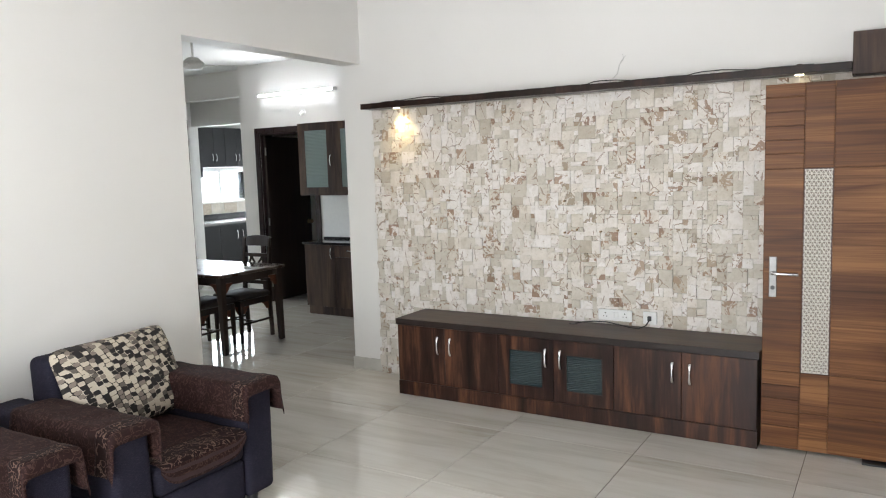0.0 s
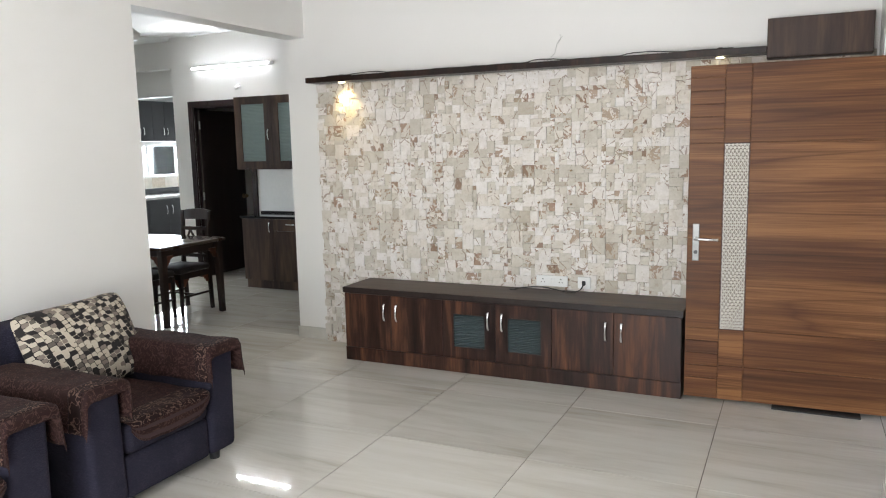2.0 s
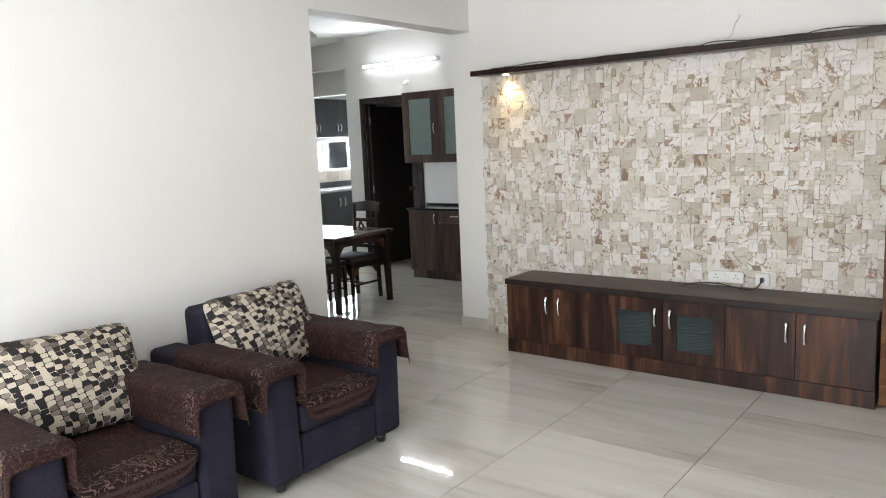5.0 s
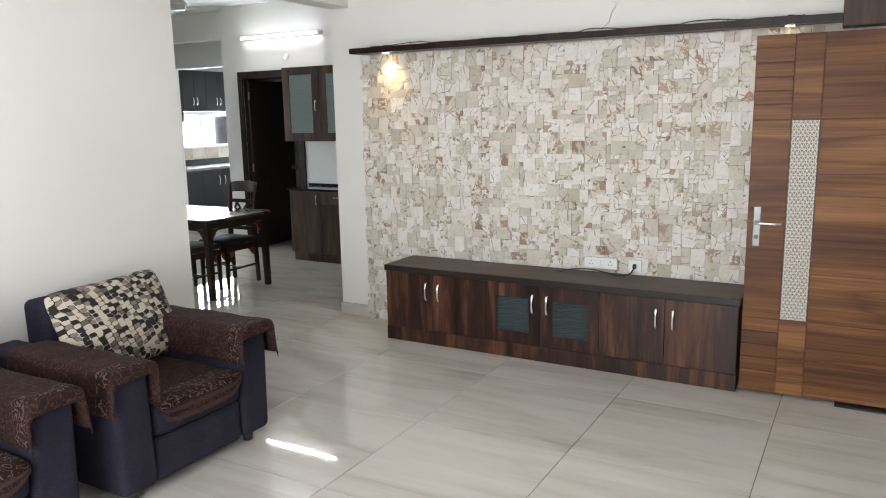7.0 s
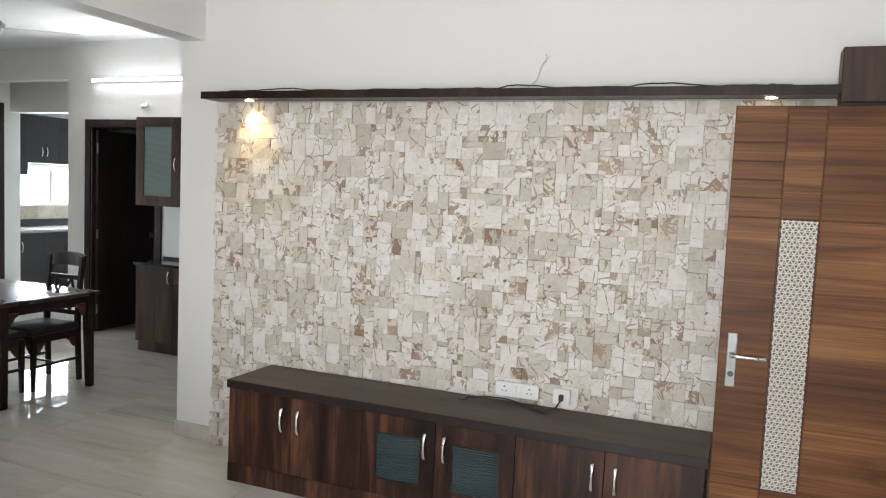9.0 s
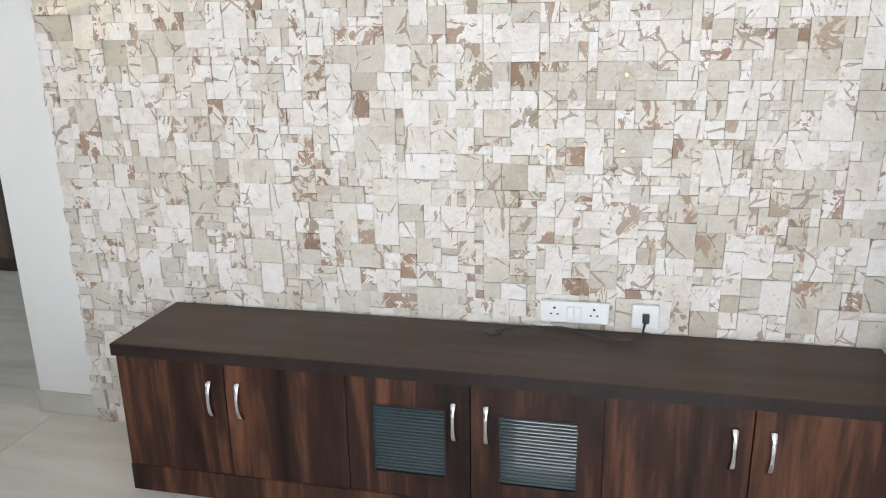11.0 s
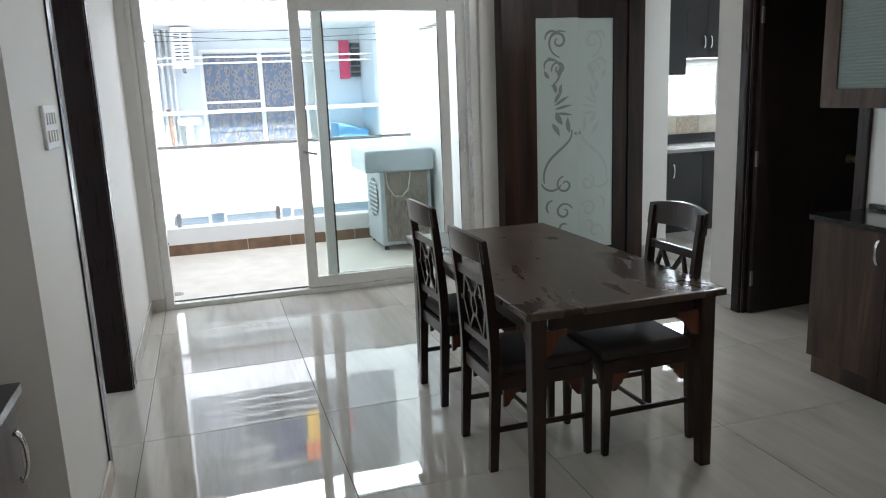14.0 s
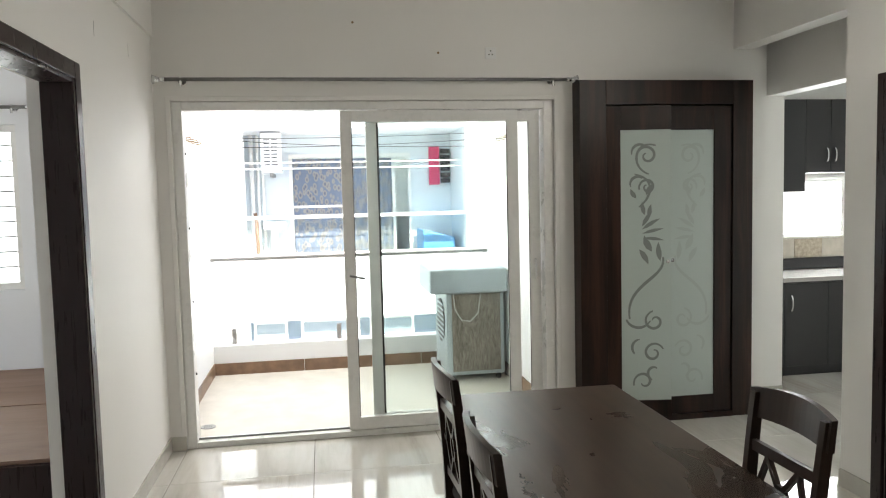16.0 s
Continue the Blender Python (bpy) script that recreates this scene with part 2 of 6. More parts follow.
plain("seat_leather", (0.016, 0.0105, 0.009), 0.72, vary=0.25, scale=12, bump=0.15)
plain("chrome", (0.75, 0.75, 0.76), 0.12, 1.0, bump=0)
plain("brushed_steel", (0.27, 0.27, 0.265), 0.5, 1.0, bump=0.03)
plain("rail_steel", (0.34, 0.33, 0.32), 0.45, 0.3, bump=0.03)
plain("brass", (0.42, 0.31, 0.17), 0.42, 1.0)
plain("aged_brass", (0.30, 0.22, 0.13), 0.35, 1.0)
plain("white_plastic", (0.80, 0.80, 0.79), 0.3, vary=0.02)
plain("cream_plastic", (0.74, 0.73, 0.68), 0.35, vary=0.02)
plain("upvc", (0.78, 0.775, 0.75), 0.28, vary=0.03)
plain("black_rubber", (0.02, 0.02, 0.02), 0.6)
plain("black_plastic", (0.025, 0.025, 0.027), 0.4)
plain("orange_paint", (0.75, 0.22, 0.05), 0.4)
plain("black_granite", (0.018, 0.018, 0.020), 0.12, vary=0.5, scale=220, bump=0)
plain("grey_granite", (0.34, 0.32, 0.30), 0.2, vary=0.3, scale=160, bump=0)
plain("black_laminate", (0.009, 0.0085, 0.010), 0.3, vary=0.1, scale=3, bump=0)
plain("wall_tile", (0.50, 0.46, 0.39), 0.15, vary=0.12, scale=8)
plain("pattern_tile", (0.42, 0.36, 0.28), 0.15, vary=0.25, scale=30)
plain("balcony_tile", (0.60, 0.555, 0.49), 0.45, vary=0.09, scale=5)
plain("brown_tile", (0.20, 0.12, 0.075), 0.35, vary=0.35, scale=7)
plain("cooler_plastic", (0.47, 0.53, 0.57), 0.4, vary=0.08, scale=7)
plain("blue_sheet", (0.10, 0.33, 0.62), 0.5)
plain("far_pane", (0.24, 0.29, 0.33), 0.2)
plain("red_cloth", (0.62, 0.06, 0.14), 0.8)
plain("fan_metal", (0.74, 0.73, 0.70), 0.35)
plain("tube_housing", (0.85, 0.85, 0.85), 0.4)
plain("cable_white", (0.62, 0.61, 0.58), 0.5)

k = Nodes("dry_pad", 0.95)
f = k.noise(k.vec((60, 60, 16)), 1.0, 5, 0.7, 1.0)
k.colour(k.ramp(f, [(0.3, (0.10, 0.085, 0.07)), (0.5, (0.27, 0.235, 0.20)), (0.72, (0.45, 0.41, 0.36))]))
k.bump(f, 1.0, 0.01)
MATS["dry_pad"] = k.m

k = Nodes("curtain_cloth", 0.9)
vo = k.n("ShaderNodeTexVoronoi", Vector=k.vec((9, 15, 9)), Scale=1.0)
k.colour(k.ramp(vo.outputs["Distance"], [(0.15, (0.11, 0.12, 0.16)), (0.40, (0.25, 0.24, 0.22)), (0.6, (0.13, 0.16, 0.22))]))
MATS["curtain_cloth"] = k.m

k = Nodes("denim_fabric", 0.9)
w1 = k.noise(k.vec((420, 420, 420)), 1.0, 2)
w2 = k.noise(k.vec((60, 60, 400)), 1.0, 3)
w3 = k.noise(k.co, 5, 3)
f = k.math("ADD", k.math("MULTIPLY", w1, 0.4), k.math("ADD", k.math("MULTIPLY", w2, 0.35), k.math("MULTIPLY", w3, 0.25)))
k.colour(k.ramp(f, [(0.35, (0.010, 0.009, 0.016)), (0.52, (0.020, 0.0185, 0.032)), (0.68, (0.052, 0.049, 0.071))]))
k.b.inputs["Specular IOR Level"].default_value = 0.2
k.bump(w1, 0.4, 0.001)
MATS["denim_fabric"] = k.m


def damask(name, lo, hi, scale, thr):
    k = Nodes(name, 0.85)
    n1 = k.noise(k.vec((scale, scale, scale)), 1.0, 1.5, 0.5, 2.2)
    band = k.math("LESS_THAN", k.math("ABSOLUTE", k.math("SUBTRACT", n1, 0.5)), thr)
    n2 = k.noise(k.co, 300, 2)
    c0 = k.ramp(k.noise(k.co, 7, 3), [(0.3, tuple(c * 0.75 for c in lo)), (0.7, lo)])
    k.colour(k.mix(k.math("MULTIPLY", band, k.math("ADD", k.math("MULTIPLY", n2, 0.8), 0.3, True)), c0, hi))
    k.b.inputs["Specular IOR Level"].default_value = 0.25
    k.bump(k.math("ADD", k.math("MULTIPLY", band, 0.6), n2), 0.4, 0.0015)
    MATS[name] = k.m


damask("damask_cover", (0.022, 0.0075, 0.007), (0.072, 0.036, 0.029), 19, 0.030)
damask("damask_border", (0.015, 0.005, 0.005), (0.17, 0.105, 0.08), 15, 0.030)
plain("cover_hem", (0.032, 0.013, 0.013), 0.85, vary=0.2, scale=200)

k = Nodes("cushion_print", 0.88)
flat = k.n("ShaderNodeSeparateXYZ", Vector=k.co)
wob = k.math("MULTIPLY", k.math("SUBTRACT", k.noise(k.vec((14, 14, 14)), 1.0, 1), 0.5), 1.1)
lean = k.math("MULTIPLY", flat.outputs[2], 0.20)
across = k.math("ADD", k.math("MULTIPLY", k.math("ADD", flat.outputs[0], lean), 30.0), wob)
column = k.math("FLOOR", across)
up = k.math("ADD", k.math("MULTIPLY", k.math("SUBTRACT", flat.outputs[2], k.math("MULTIPLY", flat.outputs[0], 0.14)), 42.0), k.math("MULTIPLY", k.math("FRACT", k.math("MULTIPLY", column, 0.381)), 1.7))
row = k.math("FLOOR", up)


def cell_noise(x, y, shift):
    node = k.t.nodes.new("ShaderNodeCombineXYZ")
    k.link(k.math("ADD", x, shift), node.inputs[0])
    k.link(y, node.inputs[1])
    w = k.t.nodes.new("ShaderNodeTexWhiteNoise")
    w.noise_dimensions = "2D"
    k.link(node.outputs[0], w.inputs["Vector"])
    return w.outputs["Value"]


def superellipse(u, v, reach):
    """1 inside a rounded block in the middle of its cell."""
    a = k.math("POWER", k.math("ABSOLUTE", k.math("MULTIPLY", k.math("SUBTRACT", u, 0.5), 2.0)), 4.5)
    b = k.math("POWER", k.math("ABSOLUTE", k.math("MULTIPLY", k.math("SUBTRACT", v, 0.5), 2.0)), 4.5)
    return k.math("LESS_THAN", k.math("ADD", a, b), reach)


blocks = superellipse(k.math("FRACT", across), k.math("FRACT", up), 0.62)
cloth = k.ramp(cell_noise(column, row, 0.0), [(0.0, (0.014, 0.011, 0.011)), (0.36, (0.50, 0.44, 0.35)), (0.68, (0.21, 0.17, 0.145)), (0.86, (0.115, 0.100, 0.082))], hard=True)
ground = k.ramp(cell_noise(k.math("FLOOR", k.math("ADD", across, 0.5)), k.math("FLOOR", k.math("ADD", up, 0.5)), 17.0), [(0.0, (0.52, 0.46, 0.37)), (0.37, (0.016, 0.012, 0.012)), (0.9, (0.17, 0.14, 0.11))], hard=True)
k.colour(k.mix(blocks, ground, cloth))
k.bump(k.noise(k.co, 380, 2), 0.4, 0.001)
MATS["cushion_print"] = k.m

k = Nodes("jali_panel", 0.5)
k.colour((0.66, 0.62, 0.55))
MATS["jali_panel"] = k.m
plain("jali_ground", (0.13, 0.10, 0.08), 0.7)


def glass(name, col, rough, mixing=0.0):
    """Thin pane: light passes, with a mirror gloss on top."""
    m = bpy.data.materials.new(name)
    m.use_nodes = True
    t = m.node_tree
    t.nodes.remove(t.nodes["Principled BSDF"])
    out = t.nodes["Material Output"]
    if rough == 0:
        a = t.nodes.new("ShaderNodeBsdfTransparent")
        a.inputs[0].default_value = (*col, 1)
    else:
        a = t.nodes.new("ShaderNodeBsdfRefraction")
        a.inputs["Color"].default_value = (*col, 1)
        a.inputs["Roughness"].default_value = rough
        a.inputs["IOR"].default_value = 1.05
    if mixing:
        d = t.nodes.new("ShaderNodeBsdfDiffuse")
        d.inputs[0].default_value = (*col, 1)
        x = t.nodes.new("ShaderNodeMixShader")
        x.inputs[0].default_value = mixing
        t.links.new(a.outputs[0], x.inputs[1])
        t.links.new(d.outputs[0], x.inputs[2])
        a = x
    g = t.nodes.new("ShaderNodeBsdfGlossy")
    g.inputs["Roughness"].default_value = max(0.02, rough * 0.5)
    fr = t.nodes.new("ShaderNodeFresnel")
    fr.inputs[0].default_value = 1.45
    x = t.nodes.new("ShaderNodeMixShader")
    t.links.new(fr.outputs[0], x.inputs[0])
    t.links.new(a.outputs[0], x.inputs[1])
    t.links.new(g.outputs[0], x.inputs[2])
    t.links.new(x.outputs[0], out.inputs[0])
    MATS[name] = m


glass("clear_glass", (0.94, 0.97, 0.96), 0)
glass("frosted_glass", (0.60, 0.675, 0.64), 0.35, 0.75)
# one etching in two tones: how light meets each leaf is put into colour
glass("etched_shaded", (0.37, 0.41, 0.385), 0.2, 0.7)
glass("etched_lit", (0.54, 0.605, 0.57), 0.3, 0.75)
glass("ribbed_glass", (0.36, 0.45, 0.44), 0.15, 0.55)
glass("dark_ribbed_glass", (0.050, 0.075, 0.082), 0.15, 0.6)


def emit(name, col, strength):
    m = bpy.data.materials.new(name)
    m.use_nodes = True
    b = m.node_tree.nodes["Principled BSDF"]
    b.inputs["Base Color"].default_value = (*col, 1)
    b.inputs["Emission Color"].default_value = (*col, 1)
    b.inputs["Emission Strength"].default_value = strength
    MATS[name] = m


emit("tube_glow", (0.95, 0.97, 1.0), 5)
emit("spot_glow", (1.0, 0.82, 0.5), 6)

# ---- builders ----
ORI = {}


def bx(bm, x0, x1, y0, y1, z0, z1, bev=0.0, seg=2):
    """A box in bm, with bevelled edges."""
    r = bmesh.ops.create_cube(bm, size=1.0, matrix=Matrix.Translation(((x0 + x1) / 2, (y0 + y1) / 2, (z0 + z1) / 2)) @ Matrix.Diagonal((abs(x1 - x0), abs(y1 - y0), abs(z1 - z0), 1)))
    if bev:
        ed = list({e for v in r["verts"] for e in v.link_edges})
        bmesh.ops.bevel(bm, geom=ed, offset=bev, segments=seg, affect="EDGES", profile=0.5)
    return r["verts"]


def box_bm(*a, **kw):
    bm = bmesh.new()
    bx(bm, *a, **kw)
    return bm


def cyl(bm, p0, p1, r0, r1=None, seg=14):
    p0, p1 = Vector(p0), Vector(p1)
    d = p1 - p0
    m = Matrix.Translation((p0 + p1) / 2) @ d.to_track_quat("Z", "Y").to_matrix().to_4x4()
    return bmesh.ops.create_cone(bm, cap_ends=True, segments=seg, radius1=r0, radius2=r0 if r1 is None else r1, depth=d.length, matrix=m)["verts"]


def tube(bm, pts, r, seg=8):
    """A round tube along points."""
    pts = [Vector(p) for p in pts]
    rings = []
    for i, p in enumerate(pts):
        d = (pts[min(i + 1, len(pts) - 1)] - pts[max(i - 1, 0)]).normalized()
        q = d.to_track_quat("Z", "Y").to_matrix()
        rings.append([bm.verts.new(p + q @ Vector((r * math.cos(2 * math.pi * k / seg), r * math.sin(2 * math.pi * k / seg), 0))) for k in range(seg)])
    for a, b in zip(rings, rings[1:]):
        for k in range(seg):
            bm.faces.new((a[k], a[(k + 1) % seg], b[(k + 1) % seg], b[k]))
    bm.faces.new(rings[0][::-1])
    bm.faces.new(rings[-1])


def mesh_of(name, bm, material, smooth=None):
    bmesh.ops.recalc_face_normals(bm, faces=bm.faces[:])
    me = bpy.data.meshes.new(name)
    bm.to_mesh(me)
    bm.free()
    if material:
        me.materials.append(MATS[material])
    for p in me.polygons:
        p.use_smooth = bool(smooth)
    return me


def thing(name, at=(0, 0, 0), label="", category="", group=""):
    e = new(name)
    e.empty_display_size = 0.1
    e.location = at
    ORI[e] = Vector(at)
    return tagged(e, label, category, group)


def part(name, bm, material, parent, label="", smooth=False):
    """One mesh under a thing or part; bm is given in the world's (or the thing's own) coordinates."""
    bm.transform(Matrix.Translation(-ORI[parent]))
    ob = new(name, mesh_of(name, bm, material, smooth))
    ob.parent = parent
    ORI[ob] = ORI[parent]
    if label:
        ob["label"] = label
    return ob


def solo(name, bm, material, label="", category="", group="", kind="", smooth=False, at=None):
    if at is not None:
        bm.transform(Matrix.Translation(-Vector(at)))
    ob = new(name, mesh_of(name, bm, material, smooth))
    if at is not None:
        ob.location = at
    ORI[ob] = Vector(at or (0, 0, 0))
    return tagged(ob, label, category, group, kind)


def holed(bm, axis, p0, p1, a0, a1, z0, z1, holes=()):
    """One closed skin of thickness p0..p1 on its axis, running a0..a1, with holes (a0, a1, z0, z1) right through."""
    xs = sorted({a0, a1, *[h[0] for h in holes], *[h[1] for h in holes]})
    zs = sorted({z0, z1, *[h[2] for h in holes], *[h[3] for h in holes]})
    cells = set()
    for i in range(len(xs) - 1):
        for j in range(len(zs) - 1):
            cx, cz = (xs[i] + xs[i + 1]) / 2, (zs[j] + zs[j + 1]) / 2
            if not any(h[0] < cx < h[1] and h[2] < cz < h[3] for h in holes):
                cells.add((i, j))

    def pt(p, a, z):
        return (p, a, z) if axis == "x" else (a, p, z)

    def quad(*c):
        bm.faces.new([bm.verts.new(v) for v in c])

    for i, j in cells:
        u0, u1, w0, w1 = xs[i], xs[i + 1], zs[j], zs[j + 1]
        for p in (p0, p1):
            quad(pt(p, u0, w0), pt(p, u1, w0), pt(p, u1, w1), pt(p, u0, w1))
        for (di, dj), c in {(-1, 0): ((p0, u0, w0), (p1, u0, w0), (p1, u0, w1), (p0, u0, w1)), (1, 0): ((p0, u1, w0), (p1, u1, w0), (p1, u1, w1), (p0, u1, w1)),
                            (0, -1): ((p0, u0, w0), (p1, u0, w0), (p1, u1, w0), (p0, u1, w0)), (0, 1): ((p0, u0, w1), (p1, u0, w1), (p1, u1, w1), (p0, u1, w1))}.items():
            if (i + di, j + dj) not in cells:
                quad(*[pt(*q) for q in c])
    bmesh.ops.remove_doubles(bm, verts=bm.verts[:], dist=1e-4)


def wall(name, material, axis, p0, p1, a0, a1, z0, z1, holes=(), label=""):
    """A wall with thickness and through openings."""
    bm = bmesh.new()
    holed(bm, axis, p0, p1, a0, a1, z0, z1, holes)
    return solo(name, bm, material, label or "painted plaster wall in warm off-white", "wall", kind="structure")


def slab(name, material, x0, x1, y0, y1, z0, z1, label, category="wall", bev=0.0):
    return solo(name, box_bm(x0, x1, y0, y1, z0, z1, bev=bev), material, label, category, kind="structure")


def handle_bm(bm, p, axis_len, out, along="z"):
    """A waisted bow handle at p (its middle), standing off by the vector out."""
    p, out = Vector(p), Vector(out)
    d = Vector((0, 0, 1)) if along == "z" else (Vector((1, 0, 0)) if along == "x" else Vector((0, 1, 0)))
    n = 12
    side = d.cross(out).normalized()
    rings = []
    for i in range(n + 1):
        s = -1 + 2 * i / n
        lift = out * (1 - abs(s) ** 3 * 0.75)
        w = 0.0065 + 0.006 * abs(s) ** 1.6
        c = p + d * (s * axis_len / 2) + lift
        o = out.normalized()
        rings.append([bm.verts.new(c + side * a * w + o * b * 0.005) for a, b in ((-1, -0.6), (-0.6, 1), (0.6, 1), (1, -0.6))])
    for a, b in zip(rings, rings[1:]):
        for j in range(4):
            bm.faces.new((a[j], a[(j + 1) % 4], b[(j + 1) % 4], b[j]))
    bm.faces.new(rings[0])
    bm.faces.new(rings[-1])
    for s in (-1, 1):
        c = p + d * (s * axis_len * 0.44)
        cyl(bm, c, c + out * 0.5, 0.005, seg=8)


H = 3.05

# ---- large structure ----
wall("wall_north", "wall_paint", "y", 0.0, 0.2, 0.0, 4.6, 0, H)
wall("wall_dining_east", "wall_paint", "x", 0.0, 0.2, 0.2, 2.1, 0, H)
wall("wall_west", "wall_paint", "x", 0.0, 0.18, -7.4, -1.775, 0, H)
slab("opening_beam", "wall_paint", 0.0, 0.18, -1.775, 0.0, 2.53, H, "plastered beam over the wide opening", "beam")
wall("wall_east", "wall_paint", "x", 4.30, 4.60, -7.4, 0.0, 0, H, [(-1.52, -0.30, 0, 2.19)])
wall("wall_south", "wall_paint", "y", -7.4, -7.2, 0.18, 4.30, 0, H, [(1.4, 3.9, 0.1, 2.4)])
wall("wall_tube", "wall_paint", "y", 2.10, 2.30, -3.38, 0.0, 0, H, [(-3.05, -2.15, 0, 2.18)])
slab("kitchen_header", "wall_paint", -4.85, -3.38, 2.302, 2.45, 2.70, H, "plastered beam over the kitchen passage", "beam")
slab("kitchen_lintel", "wall_paint", -5.05, -3.38, 2.70, 2.85, 2.385, H, "plastered lintel of the kitchen opening", "beam")
slab("switch_wall_beam", "wall_paint", -4.85, -1.40, -1.79, -1.772, 2.755, H, "shallow plastered beam over the bedroom door", "beam")
wall("wall_balcony", "wall_paint", "x", -5.05, -4.85, -1.99, 2.56, 0, H, [(-1.685, 0.925, 0, 2.34), (1.2, 2.3, 0.05, 2.35)])
wall("wall_switch", "wall_paint", "y", -1.99, -1.79, -4.85, -1.40, 0, H, [(-3.25, -2.22, 0, 2.245)])
wall("wall_alcove_side", "wall_paint", "x", -1.50, -1.40, -2.5, -1.99, 0, H)
wall("wall_alcove_back", "wall_paint", "y", -2.6, -2.5, -1.50, 0.0, 0, H)
wall("wall_kitchen_side", "wall_paint", "x", -3.38, -3.26, 2.30, 5.2, 0, H)
wall("wall_kitchen_jamb", "wall_paint", "x", -5.25, -5.05, 2.45, 2.85, 0, H)
wall("wall_kitchen_south", "wall_paint", "y", 2.65, 2.85, -6.4, -5.25, 0, H)
wall("wall_kitchen_west", "wall_paint", "x", -6.4, -6.2, 2.85, 5.2, 0, H, [(3.55, 5.0, 1.18, 1.76)])
wall("wall_kitchen_north", "wall_paint", "y", 5.2, 5.4, -6.4, -3.26, 0, H)
wall("wall_far_room", "wall_paint", "y", 4.2, 4.4, -3.26, 0.2, 0, H)
wall("wall_far_room_east", "wall_paint", "x", 0.0, 0.2, 2.3, 4.2, 0, H)
wall("wall_puja_back", "wall_paint", "x", -5.7, -5.5, 1.0, 2.65, 0, H)
wall("wall_bedroom_west", "bedroom_paint", "x", -5.9, -5.7, -5.2, -1.99, 0, H, [(-4.3, -2.95, 1.05, 2.28)], "bedroom wall in cool white paint")
# the opening in this unseen wall is made up for the fill light
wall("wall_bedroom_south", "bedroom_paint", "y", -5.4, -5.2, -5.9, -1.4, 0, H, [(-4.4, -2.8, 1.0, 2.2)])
wall("wall_bedroom_east", "bedroom_paint", "x", -1.6, -1.5, -5.2, -1.99, 0, H)
slab("ceiling", "ceiling_paint", -6.4, 4.6, -7.4, 5.4, H, H + 0.15, "flat white plaster ceiling", "ceiling")
slab("ground", "facade_paint", -60, 40, -60, 60, -6.2, -6.0, "pale paved ground between the buildings", "ground")
slab("wall_corridor", "wall_paint", 6.0, 6.1, -4, 2, 0, H, "corridor wall beyond the entrance")
slab("floor_corridor", "skirting_tile", 4.6, 6.1, -4, 2, -0.1, -0.01, "corridor floor", "floor")
slab("ceiling_corridor", "ceiling_paint", 4.6, 6.1, -4, 2, H, H + 0.1, "corridor ceiling", "ceiling")

# skirting of polished tile
SK = "polished grey tile skirting"
for x0, x1, y0, y1 in ((0.0, 0.30, -0.012, 0.0), (-4.85, -3.322, -1.79, -1.778), (-2.148, -1.388, -1.79, -1.778), (-3.38, -3.122, 2.088, 2.10), (0.18, 0.192, -7.2, -1.763), (-0.012, 0.18, -1.775, -1.763),
                       (-4.85, -4.838, -1.778, -1.685), (-4.85, -4.838, 0.925, 1.06), (-1.40, -1.388, -2.5, -1.778), (4.288, 4.30, -7.2, -1.52), (-0.012, 0.0, -0.012, 2.1), (-4.85, -4.838, 2.40, 2.56), (-5.05, -5.038, 2.56, 2.85)):
    slab("baseboard", "skirting_tile", x0, x1, y0, y1, 0.0, 0.10, SK, "skirting", bev=0.002)

# ---- living room: television cabinet ----


def framed_panel(bm, x0, x1, y0, y1, z0, z1, gx0, gx1, gz0, gz1):
    """A door leaf in the xz plane with a rectangular cut-out."""
    holed(bm, "y", y0, y1, x0, x1, z0, z1, [(gx0, gx1, gz0, gz1)])


def ribbed_bm(x0, x1, y, z0, z1, pitch=0.012, depth=0.003):
    """A reeded pane in the xz plane."""
    bm = bmesh.new()
    n = int((z1 - z0) / pitch) * 4
    prev = None
    for i in range(n + 1):
        z = z0 + (z1 - z0) * i / n
        d = depth * abs(math.sin(math.pi * i / 4))
        row = [bm.verts.new((x0, y - d, z)), bm.verts.new((x1, y - d, z)), bm.verts.new((x1, y + 0.004, z)), bm.verts.new((x0, y + 0.004, z))]
        if prev:
            for j in range(4):
                bm.faces.new((prev[j], prev[(j + 1) % 4], row[(j + 1) % 4], row[j]))
        else:
            bm.faces.new(row)
        prev = row
    bm.faces.new(prev)
    return bm


tv = thing("tv_cabinet", (2.016, -0.24, 0), "long low dark wenge television cabinet with chrome handles", "cabinet")
bm = bmesh.new()
bx(bm, 0.765, 0.783, -0.43, -0.05, 0, 0.53)
bx(bm, 3.250, 3.268, -0.43, -0.05, 0, 0.53)
bx(bm, 0.783, 3.250, -0.07, -0.055, 0.1, 0.53)
bx(bm, 0.783, 3.250, -0.425, -0.07, 0.10, 0.118)
for x in (1.60, 2.42):
    bx(bm, x - 0.009, x + 0.009, -0.425, -0.07, 0.118, 0.53)
bx(bm, 0.783, 3.250, -0.425, -0.07, 0.512, 0.53)
part("body", bm, "wenge_laminate", tv)
part("top", box_bm(0.757, 3.278, -0.458, -0.045, 0.532, 0.576, bev=0.003), "wenge_top", tv, "matt dark brown top board")
part("edge_band", box_bm(0.758, 3.277, -0.4612, -0.4585, 0.533, 0.575), "dark_door_wood", tv, "near-black edge band of the top")
part("plinth", box_bm(0.762, 3.271, -0.449, -0.43, 0.0, 0.104, bev=0.002), "wenge_laminate", tv)
edges = (0.765, 1.17, 1.60, 2.01, 2.42, 2.84, 3.268)
panes = {2: (1.685, 1.93), 3: (2.10, 2.345)}
